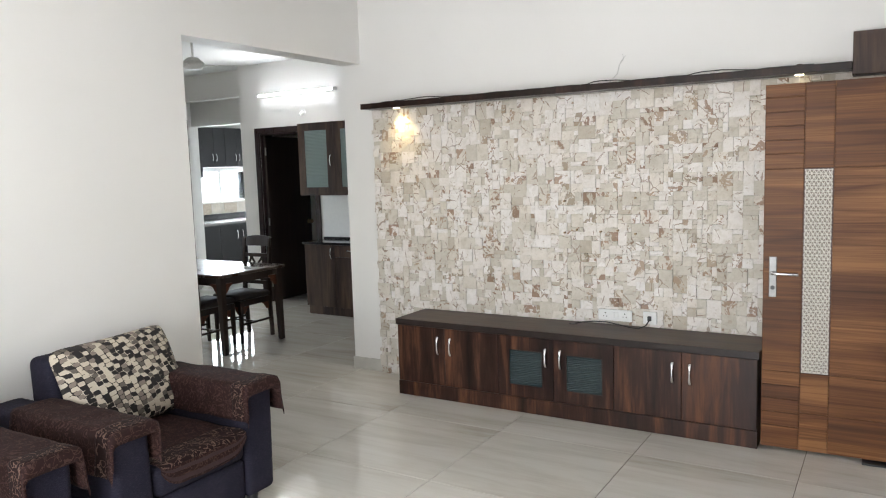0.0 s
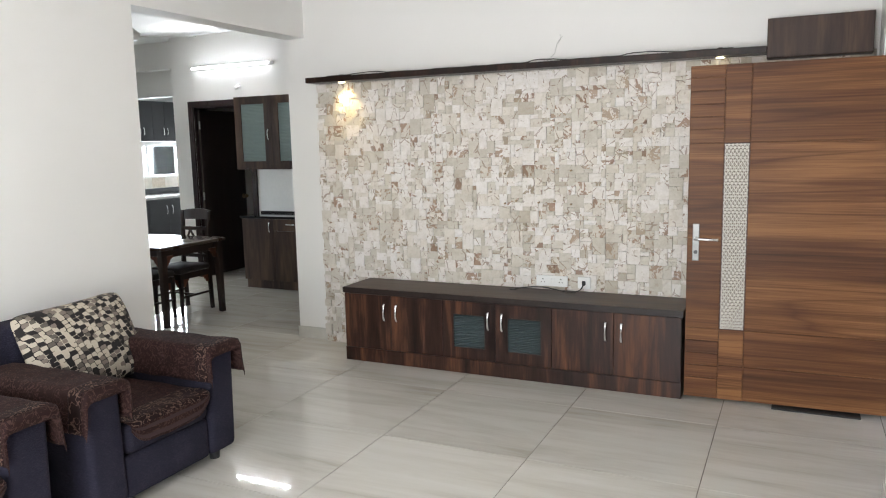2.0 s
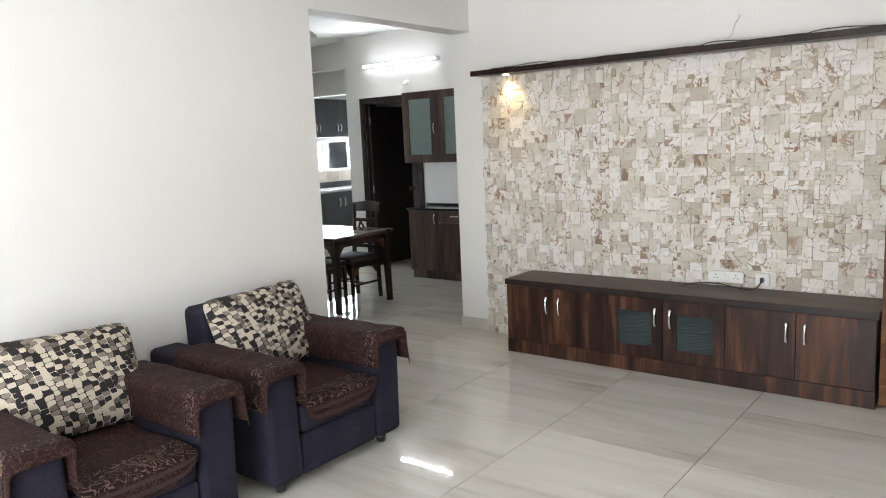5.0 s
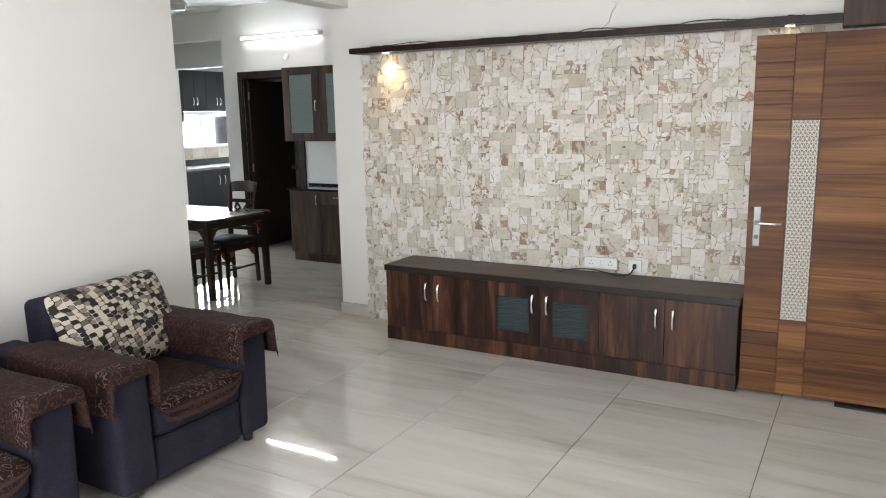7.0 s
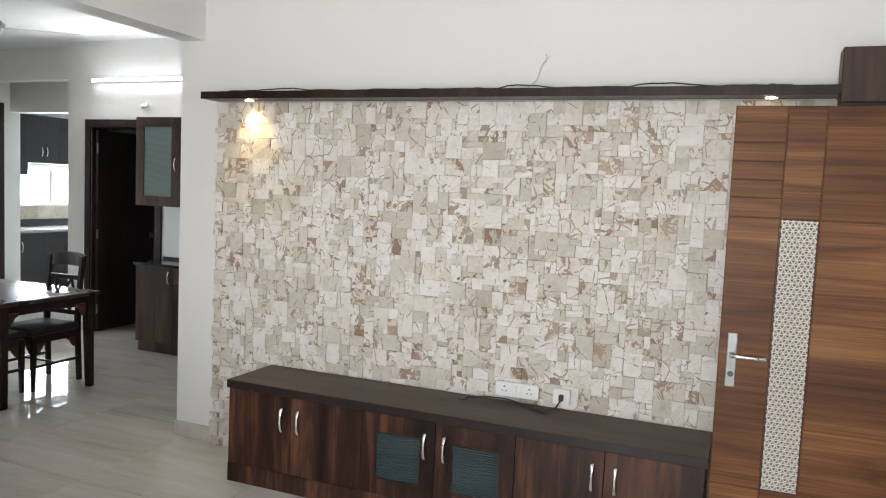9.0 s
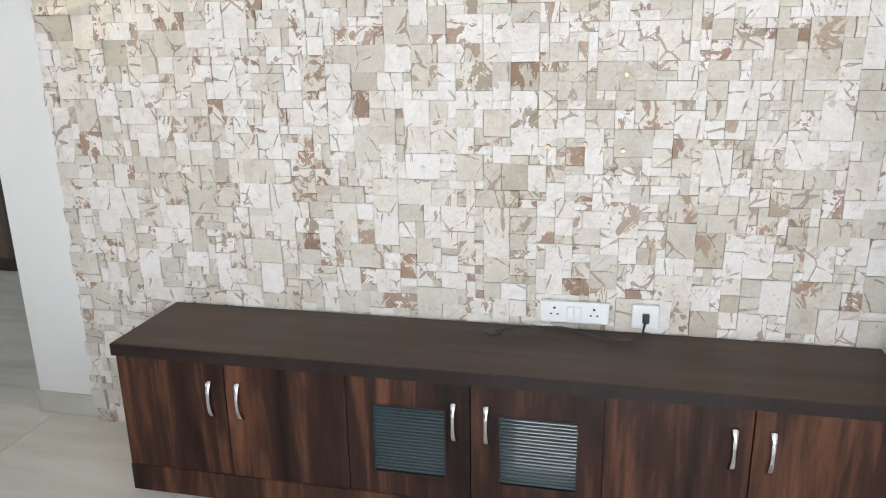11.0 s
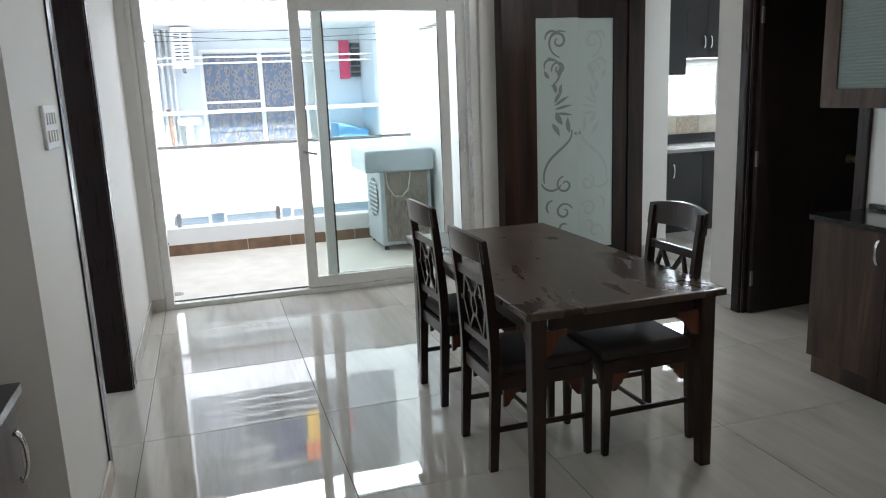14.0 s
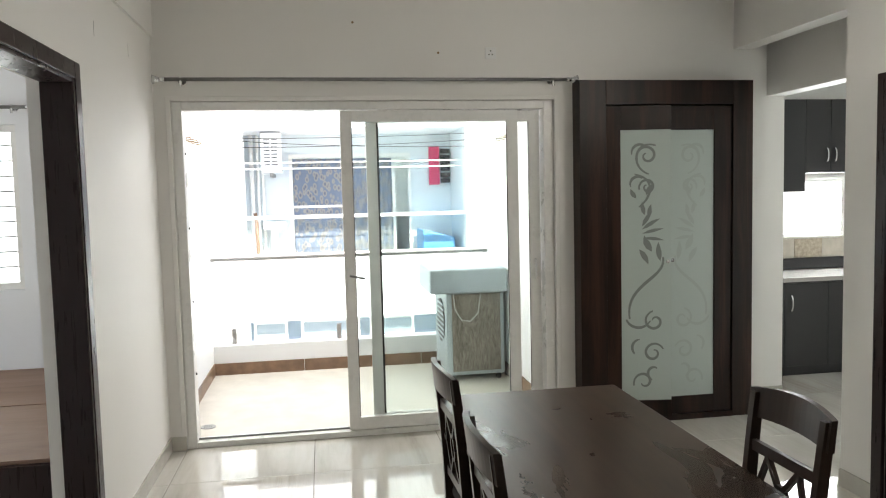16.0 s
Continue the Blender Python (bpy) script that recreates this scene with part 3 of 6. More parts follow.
for i in range(6):
    bm = bmesh.new()
    x0, x1 = edges[i] + 0.002, edges[i + 1] - 0.002
    if i in panes:
        framed_panel(bm, x0, x1, -0.450, -0.432, 0.108, 0.528, panes[i][0], panes[i][1], 0.19, 0.435)
    else:
        bx(bm, x0, x1, -0.450, -0.432, 0.108, 0.528, bev=0.0015)
    d = part("door", bm, "wenge_laminate", tv)
    if i in panes:
        part("pane", ribbed_bm(panes[i][0], panes[i][1], -0.440, 0.19, 0.435), "dark_ribbed_glass", d, "dark ribbed glass pane")
        bm = bmesh.new()
        for a, b, c, e in ((panes[i][0], panes[i][0] + 0.004, 0.19, 0.435), (panes[i][1] - 0.004, panes[i][1], 0.19, 0.435), (panes[i][0], panes[i][1], 0.19, 0.194), (panes[i][0], panes[i][1], 0.431, 0.435)):
            bx(bm, a, b, -0.452, -0.446, c, e)
        part("bead", bm, "dark_door_wood", d)
    hx = x1 - 0.05 if i % 2 == 0 else x0 + 0.05
    bm = bmesh.new()
    handle_bm(bm, (hx, -0.450, 0.40), 0.135, (0, -0.024, 0))
    part("handle", bm, "chrome", d, "curved chrome handle", smooth=True)

ws = thing("wall_shelf", (2.0, -0.1, 2.15), "long dark wood shelf over the stone cladding", "shelf")
part("board", box_bm(0.312, 3.69, -0.186, -0.034, 2.150, 2.190, bev=0.002), "frame_wood", ws)
part("front_edge", box_bm(0.31, 3.69, -0.190, -0.1864, 2.149, 2.191, bev=0.001), "niche_wood", ws, "dark wood front lipping")
ec = thing("meter_box", (3.975, -0.08, 2.12), "dark wood box covering the meter above the door", "cabinet")
part("body", box_bm(3.69, 4.26, -0.145, 0.0, 2.118, 2.355, bev=0.002), "wenge_front", ec)
part("door", box_bm(3.693, 4.257, -0.163, -0.147, 2.121, 2.352, bev=0.002), "wenge_front", ec)

# downlights under the shelf
for x in (0.60, 3.42):
    dl = thing("downlight", (x, -0.11, 2.15), "small round recessed downlight glowing warm", "lamp", "shelf downlights")
    bm = bmesh.new()
    cyl(bm, (x, -0.11, 2.146), (x, -0.11, 2.1505), 0.034, seg=20)
    part("rim", bm, "chrome", dl)
    bm = bmesh.new()
    cyl(bm, (x, -0.11, 2.144), (x, -0.11, 2.1458), 0.024, seg=20)
    part("lens", bm, "spot_glow", dl)
lamp("downlight_beam", "SPOT", look((0.60, -0.11, 2.140), (0.60, -0.030, 1.88)), 2.6, (1.0, 0.72, 0.30), spot_size=radians(96), spot_blend=0.9, radius=0.02)
lamp("downlight_beam", "SPOT", look((3.42, -0.11, 2.140), (3.42, -0.030, 1.80)), 0.4, (1.0, 0.78, 0.42), spot_size=radians(50), spot_blend=0.9, radius=0.02)

# loose wires on and above the shelf
bm = bmesh.new()
tube(bm, [(2.22, -0.02, 2.192), (2.26, -0.006, 2.215), (2.31, -0.005, 2.26), (2.325, -0.006, 2.32), (2.355, -0.012, 2.355), (2.35, -0.012, 2.385)], 0.003, 6)
tube(bm, [(2.325, -0.006, 2.32), (2.342, -0.014, 2.345), (2.372, -0.02, 2.372)], 0.002, 6)
solo("loose_wire", bm, "cable_white", "loose grey wire hanging out of the wall", "cable", smooth=True, at=(2.25, -0.02, 2.192))
bm = bmesh.new()
rnd = random.Random(4)
x = 0.5
pts = []
while x < 3.5:
    pts.append((x, -0.16 + rnd.uniform(-0.02, 0.02), 2.195 + max(0, 0.014 * math.sin(x * 9.0) * (1 if math.sin(x * 2.9) > 0 else 0.1))))
    x += 0.05
tube(bm, pts, 0.0035, 6)
solo("shelf_wire", bm, "black_rubber", "black wire lying wavily along the shelf", "cable", smooth=True, at=(2.0, -0.16, 2.19))
for x in (0.60, 3.42):
    bm = bmesh.new()
    cyl(bm, (x, -0.11, 2.190), (x, -0.11, 2.207), 0.02, 0.016, seg=12)
    solo("lamp_cap", bm, "mahogany_frame", "small dark cap of a downlight on the shelf", "fitting", at=(x, -0.11, 2.19))


def socket_plate(x0, x1, z0, z1, y, holes, switches, label):
    t = thing("socket_plate", ((x0 + x1) / 2, y, (z0 + z1) / 2), label, "socket")
    part("plate", box_bm(x0, x1, y - 0.016, y, z0, z1, bev=0.004), "white_plastic", t)
    for hx in holes:
        bm = bmesh.new()
        for dx, dz, r in ((0, 0.014, 0.0045), (-0.011, -0.008, 0.0035), (0.011, -0.008, 0.0035)):
            cyl(bm, (hx + dx, y - 0.0175, (z0 + z1) / 2 + dz), (hx + dx, y - 0.0155, (z0 + z1) / 2 + dz), r, seg=10)
        part("pin_holes", bm, "black_plastic", t)
    for hx in switches:
        part("switch", box_bm(hx - 0.012, hx + 0.012, y - 0.021, y - 0.016, z0 + 0.016, z1 - 0.016, bev=0.002), "white_plastic", t)
    return t


socket_plate(2.185, 2.42, 0.602, 0.680, -0.046, (2.235, 2.37), (2.29, 2.315), "white twin socket plate on the stone cladding")
sp = socket_plate(2.495, 2.585, 0.598, 0.682, -0.046, (), (), "white socket plate with a black plug")
part("plug", box_bm(2.53, 2.553, -0.085, -0.062, 0.624, 0.655, bev=0.004), "black_plastic", sp, "black plug")
bm = bmesh.new()
tube(bm, [(2.54, -0.08, 0.626), (2.53, -0.12, 0.60), (2.49, -0.15, 0.583), (2.43, -0.14, 0.583), (2.36, -0.11, 0.588), (2.26, -0.10, 0.600), (2.17, -0.11, 0.600), (2.09, -0.12, 0.590), (2.04, -0.13, 0.580)], 0.004, 8)
solo("power_cord", bm, "black_rubber", "black power cord lying on the cabinet top", "cable", smooth=True, at=(2.3, -0.12, 0.58))
bm = bmesh.new()
cyl(bm, (2.03, -0.13, 0.5765), (2.03, -0.13, 0.581), 0.032, 0.028, seg=20)
solo("cable_grommet", bm, "black_plastic", "dark round cable grommet in the cabinet top", "fitting", at=(2.03, -0.13, 0.5765))
for x, z in ((1.94, 1.42), (2.44, 1.44), (1.94, 1.20), (2.44, 1.20), (2.03, 1.22), (2.20, 1.21), (2.32, 1.22)):
    bm = bmesh.new()
    cyl(bm, (x, -0.052, z), (x, -0.030, z), 0.007, seg=10)
    solo("wall_plug", bm, "aged_brass", "small metal anchor plug in the stone", "fitting", "anchor plugs", at=(x, -0.04, z))

# ---- entrance door, standing open against the cladding ----
LEAF = 1.17
leaf = thing("main_door", (0, 0, 0), "open teak veneer entrance door with a carved lattice strip", "door")
part("core", box_bm(0, LEAF, 0.006, 0.044, 0.0, 2.055), "teak_veneer", leaf)


def door_panel(x0, x1, z0, z1, name="panel"):
    part(name, box_bm(x0 + 0.002, x1 - 0.002, 0.0, 0.008, z0 + 0.002, z1 - 0.002, bev=0.0025), "teak_veneer", leaf)


zs = [2.055, 1.985, 1.905, 1.828, 1.752, 1.678, 1.595]
for a, b in zip(zs[1:], zs):
    door_panel(0.0, 0.2, a, b, "strip")
door_panel(0.0, 0.2, 0.45, 1.595)
zs = [0.45, 0.37, 0.29, 0.21, 0.13, 0.0]
for a, b in zip(zs[1:], zs):
    door_panel(0.0, 0.2, a, b, "strip")
door_panel(0.2, 0.345, 1.595, 2.055)
door_panel(0.2, 0.345, 0.22, 0.45)
door_panel(0.2, 0.345, 0.0, 0.22)
door_panel(0.345, LEAF, 1.595, 2.055)
door_panel(0.345, LEAF, 0.45, 1.595)
door_panel(0.345, LEAF, 0.22, 0.45)
door_panel(0.345, LEAF, 0.0, 0.22)
part("lattice_ground", box_bm(0.205, 0.340, 0.003, 0.007, 0.455, 1.590), "jali_ground", leaf)
bm = bmesh.new()


def strip_bar(bm, a, b, w, y0, y1, lim):
    """A straight lattice bar in the xz plane, cut to the rectangle lim."""
    (x0, z0), (x1, z1) = a, b
    t0, t1 = 0.0, 1.0
    for p, q, lo, hi in ((x0, x1 - x0, lim[0], lim[1]), (z0, z1 - z0, lim[2], lim[3])):
        if abs(q) < 1e-9:
            if not lo <= p <= hi:
                return
            continue
        u, v = sorted(((lo - p) / q, (hi - p) / q))
        t0, t1 = max(t0, u), min(t1, v)
    if t1 - t0 < 1e-3:
        return
    ax, az, bx_, bz = x0 + t0 * (x1 - x0), z0 + t0 * (z1 - z0), x0 + t1 * (x1 - x0), z0 + t1 * (z1 - z0)
    L = math.hypot(bx_ - ax, bz - az)
    nx, nz = -(bz - az) / L * w / 2, (bx_ - ax) / L * w / 2
    f = [bm.verts.new((ax + s * nx, y, az + s * nz)) for y in (y0, y1) for s in (-1, 1)] + [bm.verts.new((bx_ + s * nx, y, bz + s * nz)) for y in (y0, y1) for s in (-1, 1)]
    for q in ((0, 1, 5, 4), (0, 4, 6, 2), (1, 3, 7, 5)):
        bm.faces.new([f[i] for i in q])


lim = (0.205, 0.340, 0.455, 1.590)
p = 0.0225
hh = p * math.sqrt(3) / 2
for i in range(-45, 90):
    z = 0.455 + i * hh
    strip_bar(bm, (0.2, z), (0.345, z), 0.0042, -0.001, 0.003, lim)
for i in range(-90, 90):
    for s in (-1, 1):
        x = 0.272 + i * p
        strip_bar(bm, (x, 0.455), (x + s * 1.135 / math.sqrt(3), 1.590), 0.0042, -0.0013, 0.003, lim)
# rosette spokes
for i in range(58):
    z = 0.455 + (i + 0.333) * hh * 1.0
    strip_bar(bm, (0.2, z), (0.345, z), 0.0016, -0.0005, 0.003, lim)
part("lattice", bm, "jali_panel", leaf, "cream star lattice strip")
bm = bmesh.new()
for a, b, c, e in ((0.2, 0.205, 0.45, 1.595), (0.340, 0.345, 0.45, 1.595), (0.205, 0.340, 0.45, 0.455), (0.205, 0.340, 1.590, 1.595)):
    bx(bm, a, b, -0.001, 0.006, c, e)
part("lattice_edge", bm, "mahogany_frame", leaf)
hp = part("handle_plate", box_bm(0.032, 0.072, -0.008, 0.0, 0.875, 1.105, bev=0.003), "brushed_steel", leaf, "brushed steel handle plate")
bm = bmesh.new()
cyl(bm, (0.052, -0.008, 1.015), (0.052, -0.05, 1.015), 0.01)
tube(bm, [(0.052, -0.05, 1.015), (0.075, -0.053, 1.015), (0.13, -0.052, 1.013), (0.185, -0.05, 1.013)], 0.0085, 10)
part("lever", bm, "chrome", hp, smooth=True)
bm = bmesh.new()
cyl(bm, (0.052, -0.011, 0.93), (0.052, -0.007, 0.93), 0.012)
part("keyhole", bm, "black_plastic", hp)
for z in (0.25, 0.78, 1.30, 1.86):
    h = part("hinge", box_bm(LEAF - 0.004, LEAF + 0.028, -0.003, 0.002, z - 0.055, z + 0.055, bev=0.001), "brass", leaf, "brass butt hinge")
    bm = bmesh.new()
    cyl(bm, (LEAF + 0.006, -0.004, z - 0.055), (LEAF + 0.006, -0.004, z + 0.055), 0.006, seg=10)
    part("knuckle", bm, "brass", h, smooth=True)
leaf.matrix_basis = pose(3.285, -0.425, 0.02, 0, 0, 2.2)
# thin black slab that draws a dark line below the open leaf
dm = thing("door_mat", (4.0, -0.3, 0), "thin dark slab under the open door", "mat")
part("mat", box_bm(3.80, 4.28, -0.44, -0.20, 0.0005, 0.010, bev=0.003), "black_rubber", dm)

df = thing("door_frame", (4.5, -0.9, 0), "dark polished mahogany frame of the entrance", "door frame")
part("jamb", box_bm(4.45, 4.598, -0.36, -0.30, 0, 2.19, bev=0.003), "mahogany_frame", df)
part("jamb", box_bm(4.45, 4.598, -1.52, -1.46, 0, 2.19, bev=0.003), "mahogany_frame", df)
part("head", box_bm(4.45, 4.598, -1.46, -0.36, 2.10, 2.19, bev=0.003), "mahogany_frame", df)
part("stop", box_bm(4.51, 4.56, -0.375, -0.36, 0, 2.10), "mahogany_frame", df)


def switch_plate(name, m, w, h, rows, cols, label):
    """A modular switch plate facing the local -y."""
    t = thing(name, (0, 0, 0), label, "switch")
    part("plate", box_bm(-w / 2, w / 2, -0.014, 0, -h / 2, h / 2, bev=0.004), "white_plastic", t)
    for i in range(cols):
        for j in range(rows):
            cx = (i + 0.5) / cols * (w - 0.03) - (w - 0.03) / 2
            cz = (j + 0.5) / rows * (h - 0.03) - (h - 0.03) / 2
            b = box_bm(cx - 0.011, cx + 0.011, -0.019, -0.013, cz - 0.02, cz + 0.02, bev=0.002)
            part("rocker", b, "white_plastic" if (i + j) % 3 else "cream_plastic", t)
    t.matrix_basis = m
    return t


switch_plate("switch_plate", pose(4.30, -1.995, 1.395, 0, 0, -90), 0.24, 0.15, 2, 4, "white modular switch plate on the plaster wall")
switch_plate("switch_plate", pose(-1.90, -1.79, 1.49, 0, 0, 180), 0.22, 0.15, 2, 4, "white modular switch plate beside the bedroom door")
bell = thing("door_chime", (4.29, -0.66, 2.37), "white and orange door chime box", "chime")
part("case", box_bm(4.284, 4.30, -0.76, -0.53, 2.285, 2.455, bev=0.003), "white_plastic", bell)
part("side", box_bm(4.284, 4.30, -0.80, -0.761, 2.285, 2.455, bev=0.003), "orange_paint", bell, "orange side stripe")
part("button", box_bm(4.279, 4.2838, -0.72, -0.66, 2.355, 2.395), "cream_plastic", bell)

# ---- living room: armchairs ----


def soft_grid(bm, f, nu, nv, thick):
    """A cloth shell from f(u, v) in 0..1: two skins joined round the rim."""
    p = [[Vector(f(i / nu, j / nv)) for j in range(nv + 1)] for i in range(nu + 1)]
    top, low = [], []
    for i in range(nu + 1):
        ra, rb = [], []
        for j in range(nv + 1):
            n = (p[min(i + 1, nu)][j] - p[max(i - 1, 0)][j]).cross(p[i][min(j + 1, nv)] - p[i][max(j - 1, 0)])
            n = n.normalized() if n.length > 1e-9 else Vector((0, 0, 1))
            ra.append(bm.verts.new(p[i][j] + n * thick))
            rb.append(bm.verts.new(p[i][j]))
        top.append(ra)
        low.append(rb)
    for i in range(nu):
        for j in range(nv):
            bm.faces.new((top[i][j], top[i + 1][j], top[i + 1][j + 1], top[i][j + 1]))
            bm.faces.new((low[i][j], low[i][j + 1], low[i + 1][j + 1], low[i + 1][j]))
    for i in range(nu):
        for j in (0, nv):
            bm.faces.new((top[i][j], low[i][j], low[i + 1][j], top[i + 1][j]))
    for j in range(nv):
        for i in (0, nu):
            bm.faces.new((top[i][j], top[i][j + 1], low[i][j + 1], low[i][j]))


def pillow(bm, w, h, d, n=22):
    """A stuffed square cushion in the xz plane, its face to -y."""
    for s in (-1, 1):
        g = []
        for i in range(n + 1):
            row = []
            for j in range(n + 1):
                a, b = -1 + 2 * i / n, -1 + 2 * j / n
                pinch = 1 - 0.07 * (1 - abs(b) ** 2) * abs(a) ** 6
                pinch2 = 1 - 0.07 * (1 - abs(a) ** 2) * abs(b) ** 6
                puff = max(0.0, (1 - abs(a) ** 2.6) * (1 - abs(b) ** 2.6)) ** 0.55
                wr = 0.006 * noise.noise(Vector((a * 3, b * 3, s * 5)))
                cr = 1 - 0.10 * (abs(a) * abs(b)) ** 5
                row.append(bm.verts.new((a * w / 2 * pinch * cr, s * (d / 2 * puff + 0.001) + wr * puff, b * h / 2 * pinch2 * cr)))
            g.append(row)
        for i in range(n):
            for j in range(n):
                bm.faces.new((g[i][j], g[i + 1][j], g[i + 1][j + 1], g[i][j + 1]))
    bmesh.ops.remove_doubles(bm, verts=bm.verts[:], dist=0.0025)


def armchair(cy, seed):
    """Armchair with its back to the wall x = 0.18, facing +x; cy is its middle."""
    a = thing("armchair", (0.70, cy, 0), "dark blue fabric armchair beside the white wall", "armchair", "armchairs along the wall")
    W = 0.455
    part("base", box_bm(0.22, 1.17, cy - W + 0.19, cy + W - 0.19, 0.055, 0.26, bev=0.02, seg=3), "denim_fabric", a, smooth=True)
    part("seat", box_bm(0.36, 1.185, cy - W + 0.192, cy + W - 0.192, 0.262, 0.41, bev=0.04, seg=4), "denim_fabric", a, smooth=True)
    bm = bmesh.new()
    bx(bm, 0.205, 0.40, cy - W + 0.225, cy + W - 0.19, 0.2, 0.795, bev=0.04, seg=4)
    for v in bm.verts:
        v.co.x -= (v.co.z - 0.2) * 0.03
    part("backrest", bm, "denim_fabric", a, smooth=True)
    for s in (-1, 1):
        y0, y1 = sorted((cy + s * W, cy + s * (W - 0.19)))
        bm = bmesh.new()
        bx(bm, 0.205, 1.185, y0, y1, 0.055, 0.628, bev=0.035, seg=4)
        for v in bm.verts:
            if v.co.z > 0.4:
                v.co.z -= 0.045 * max(0, (0.75 - v.co.x)) * 0.6
                v.co.y += s * 0.012
        part("arm", bm, "denim_fabric", a, smooth=True)
        for x in (0.27, 1.105):
            bm = bmesh.new()
            cyl(bm, (x, (y0 + y1) / 2, 0.0), (x, (y0 + y1) / 2, 0.056), 0.026, 0.032, seg=14)
            part("foot", bm, "black_plastic", a, smooth=True)
    for s in (-1, 1):
        ym = cy + s * (W - 0.095)

        def f(u, v, s=s, ym=ym):
            x = 0.47 + u * 0.80
            q = (v - 0.5) * 0.56
            top = 0.085
            if abs(q) <= top:
                y, z = q, 0.639
            else:
                e = abs(q) - top
                bend = min(e, 0.035)
                y = math.copysign(top + 0.024 * math.sin(bend / 0.035 * math.pi / 2), q)
                z = 0.639 - 0.022 * (1 - math.cos(bend / 0.035 * math.pi / 2)) - max(0, e - 0.035)
                y += math.copysign(max(0, e - 0.035) * 0.12 * (1 if q * s > 0 else 0.0), q)
            over = max(0, x - 1.19)
            if over:
                x = 1.19 + 0.03 * math.sin(min(1, over / 0.04) * math.pi / 2)
                z -= max(0, over - 0.02) * 0.8 * (1.0 if abs(q) < 0.2 else 0.55)
                y *= 1.03
            w = 0.006 * noise.noise(Vector((u * 6, v * 5, seed + s)))
            return (x, ym + y + w + 0.010 * s, z + w - 0.012 * max(0, 0.75 - x))

        bm = bmesh.new()
        soft_grid(bm, f, 40, 34, 0.005)
        c = part("arm_cover", bm, "damask_cover", a, "dark brown damask arm cover", smooth=True)
        for o0, o1, mt, nm, lift in ((0.80, 0.905, "damask_border", "border", 0.0035),):
            bm = bmesh.new()
            soft_grid(bm, lambda u, v, o0=o0, o1=o1, f=f, lift=lift: tuple(Vector(f(o0 + u * (o1 - o0), v)) + Vector((lift * 0.9 if o0 + u * (o1 - o0) > 0.91 else 0, 0.0, lift if abs(v - 0.5) < 0.2 else 0)) + Vector((0, lift * (1 if v > 0.5 else -1) if abs(v - 0.5) >= 0.15 else 0, 0))), 8, 34, 0.002)
            part(nm, bm, mt, c, smooth=True)

    def g(u, v):
        x = 0.42 + u * 0.88
        y = cy + (v - 0.5) * 0.50
        z = 0.417
        over = max(0, x - 1.175)
        if over:
            r = min(over, 0.04)
            x = 1.175 + 0.026 * math.sin(r / 0.04 * math.pi / 2)
            z -= 0.03 * (1 - math.cos(r / 0.04 * math.pi / 2)) + max(0, over - 0.04)
            cut = abs(v - 0.5) * 2
            z += max(0, over - 0.02) * 0.75 * cut ** 5
        w = 0.006 * noise.noise(Vector((u * 5, v * 5, seed + 9)))
        return (x, y, z + w)

    bm = bmesh.new()
    soft_grid(bm, g, 40, 26, 0.005)
    c = part("seat_cover", bm, "damask_cover", a, "dark brown damask seat cover", smooth=True)
    for o0, o1, mt, nm in ((0.72, 0.90, "damask_border", "border"), (0.915, 0.935, "cover_hem", "hem"), (0.965, 0.99, "cover_hem", "hem")):
        bm = bmesh.new()
        soft_grid(bm, lambda u, v, o0=o0, o1=o1: tuple(Vector(g(o0 + u * (o1 - o0), v)) + Vector((0.004 if o0 + u * (o1 - o0) > 0.87 else 0, 0, 0.004))), 10, 26, 0.002)
        part(nm, bm, mt, c, smooth=True)
    cu = solo("cushion", (lambda b: (pillow(b, 0.70, 0.50, 0.18), b)[1])(bmesh.new()), "cushion_print", "black, cream and taupe geometric print cushion on the armchair", "cushion", "armchair cushions", smooth=True)
    cu.matrix_basis = pose(0.545, cy + 0.06, 0.648, -25, 0, 90) @ pose(0, 0, 0, 0, random.Random(seed).uniform(-2, 3), 0)
    return a


armchair(-2.66, 1)
armchair(-3.76, 2)

# ---- dining table and chairs ----
tb = thing("dining_table", (-2.235, 0.235, 0), "dusty dark wood dining table with tapered legs", "table")
part("tabletop", box_bm(-3.085, -1.385, -0.215, 0.675, 0.716, 0.746, bev=0.006), "table_top_wood", tb, "dusty dark tabletop with wiped smears")
for x0, x1, y0, y1 in ((-2.96, -1.51, -0.155, -0.135), (-2.96, -1.51, 0.595, 0.615), (-3.03, -3.01, -0.09, 0.55), (-1.465, -1.445, -0.09, 0.55)):
    part("apron", box_bm(x0, x1, y0, y1, 0.635, 0.716, bev=0.002), "chair_wood", tb)


def taper_leg(bm, x, y, z1, w1, w0, dx=0.0, dy=0.0):
    """A square leg from (x, y, z1) down to the floor, narrowing to w0."""
    a = [bm.verts.new((x + sx * w1 / 2, y + sy * w1 / 2, z1)) for sx, sy in ((-1, -1), (1, -1), (1, 1), (-1, 1))]
    b = [bm.verts.new((x + dx + sx * w0 / 2, y + dy + sy * w0 / 2, 0)) for sx, sy in ((-1, -1), (1, -1), (1, 1), (-1, 1))]
    for i in range(4):
        bm.faces.new((a[i], a[(i + 1) % 4], b[(i + 1) % 4], b[i]))
    bm.faces.new(a)
    bm.faces.new(b[::-1])
    bmesh.ops.bevel(bm, geom=bm.edges[:], offset=0.003, segments=2, affect="EDGES")


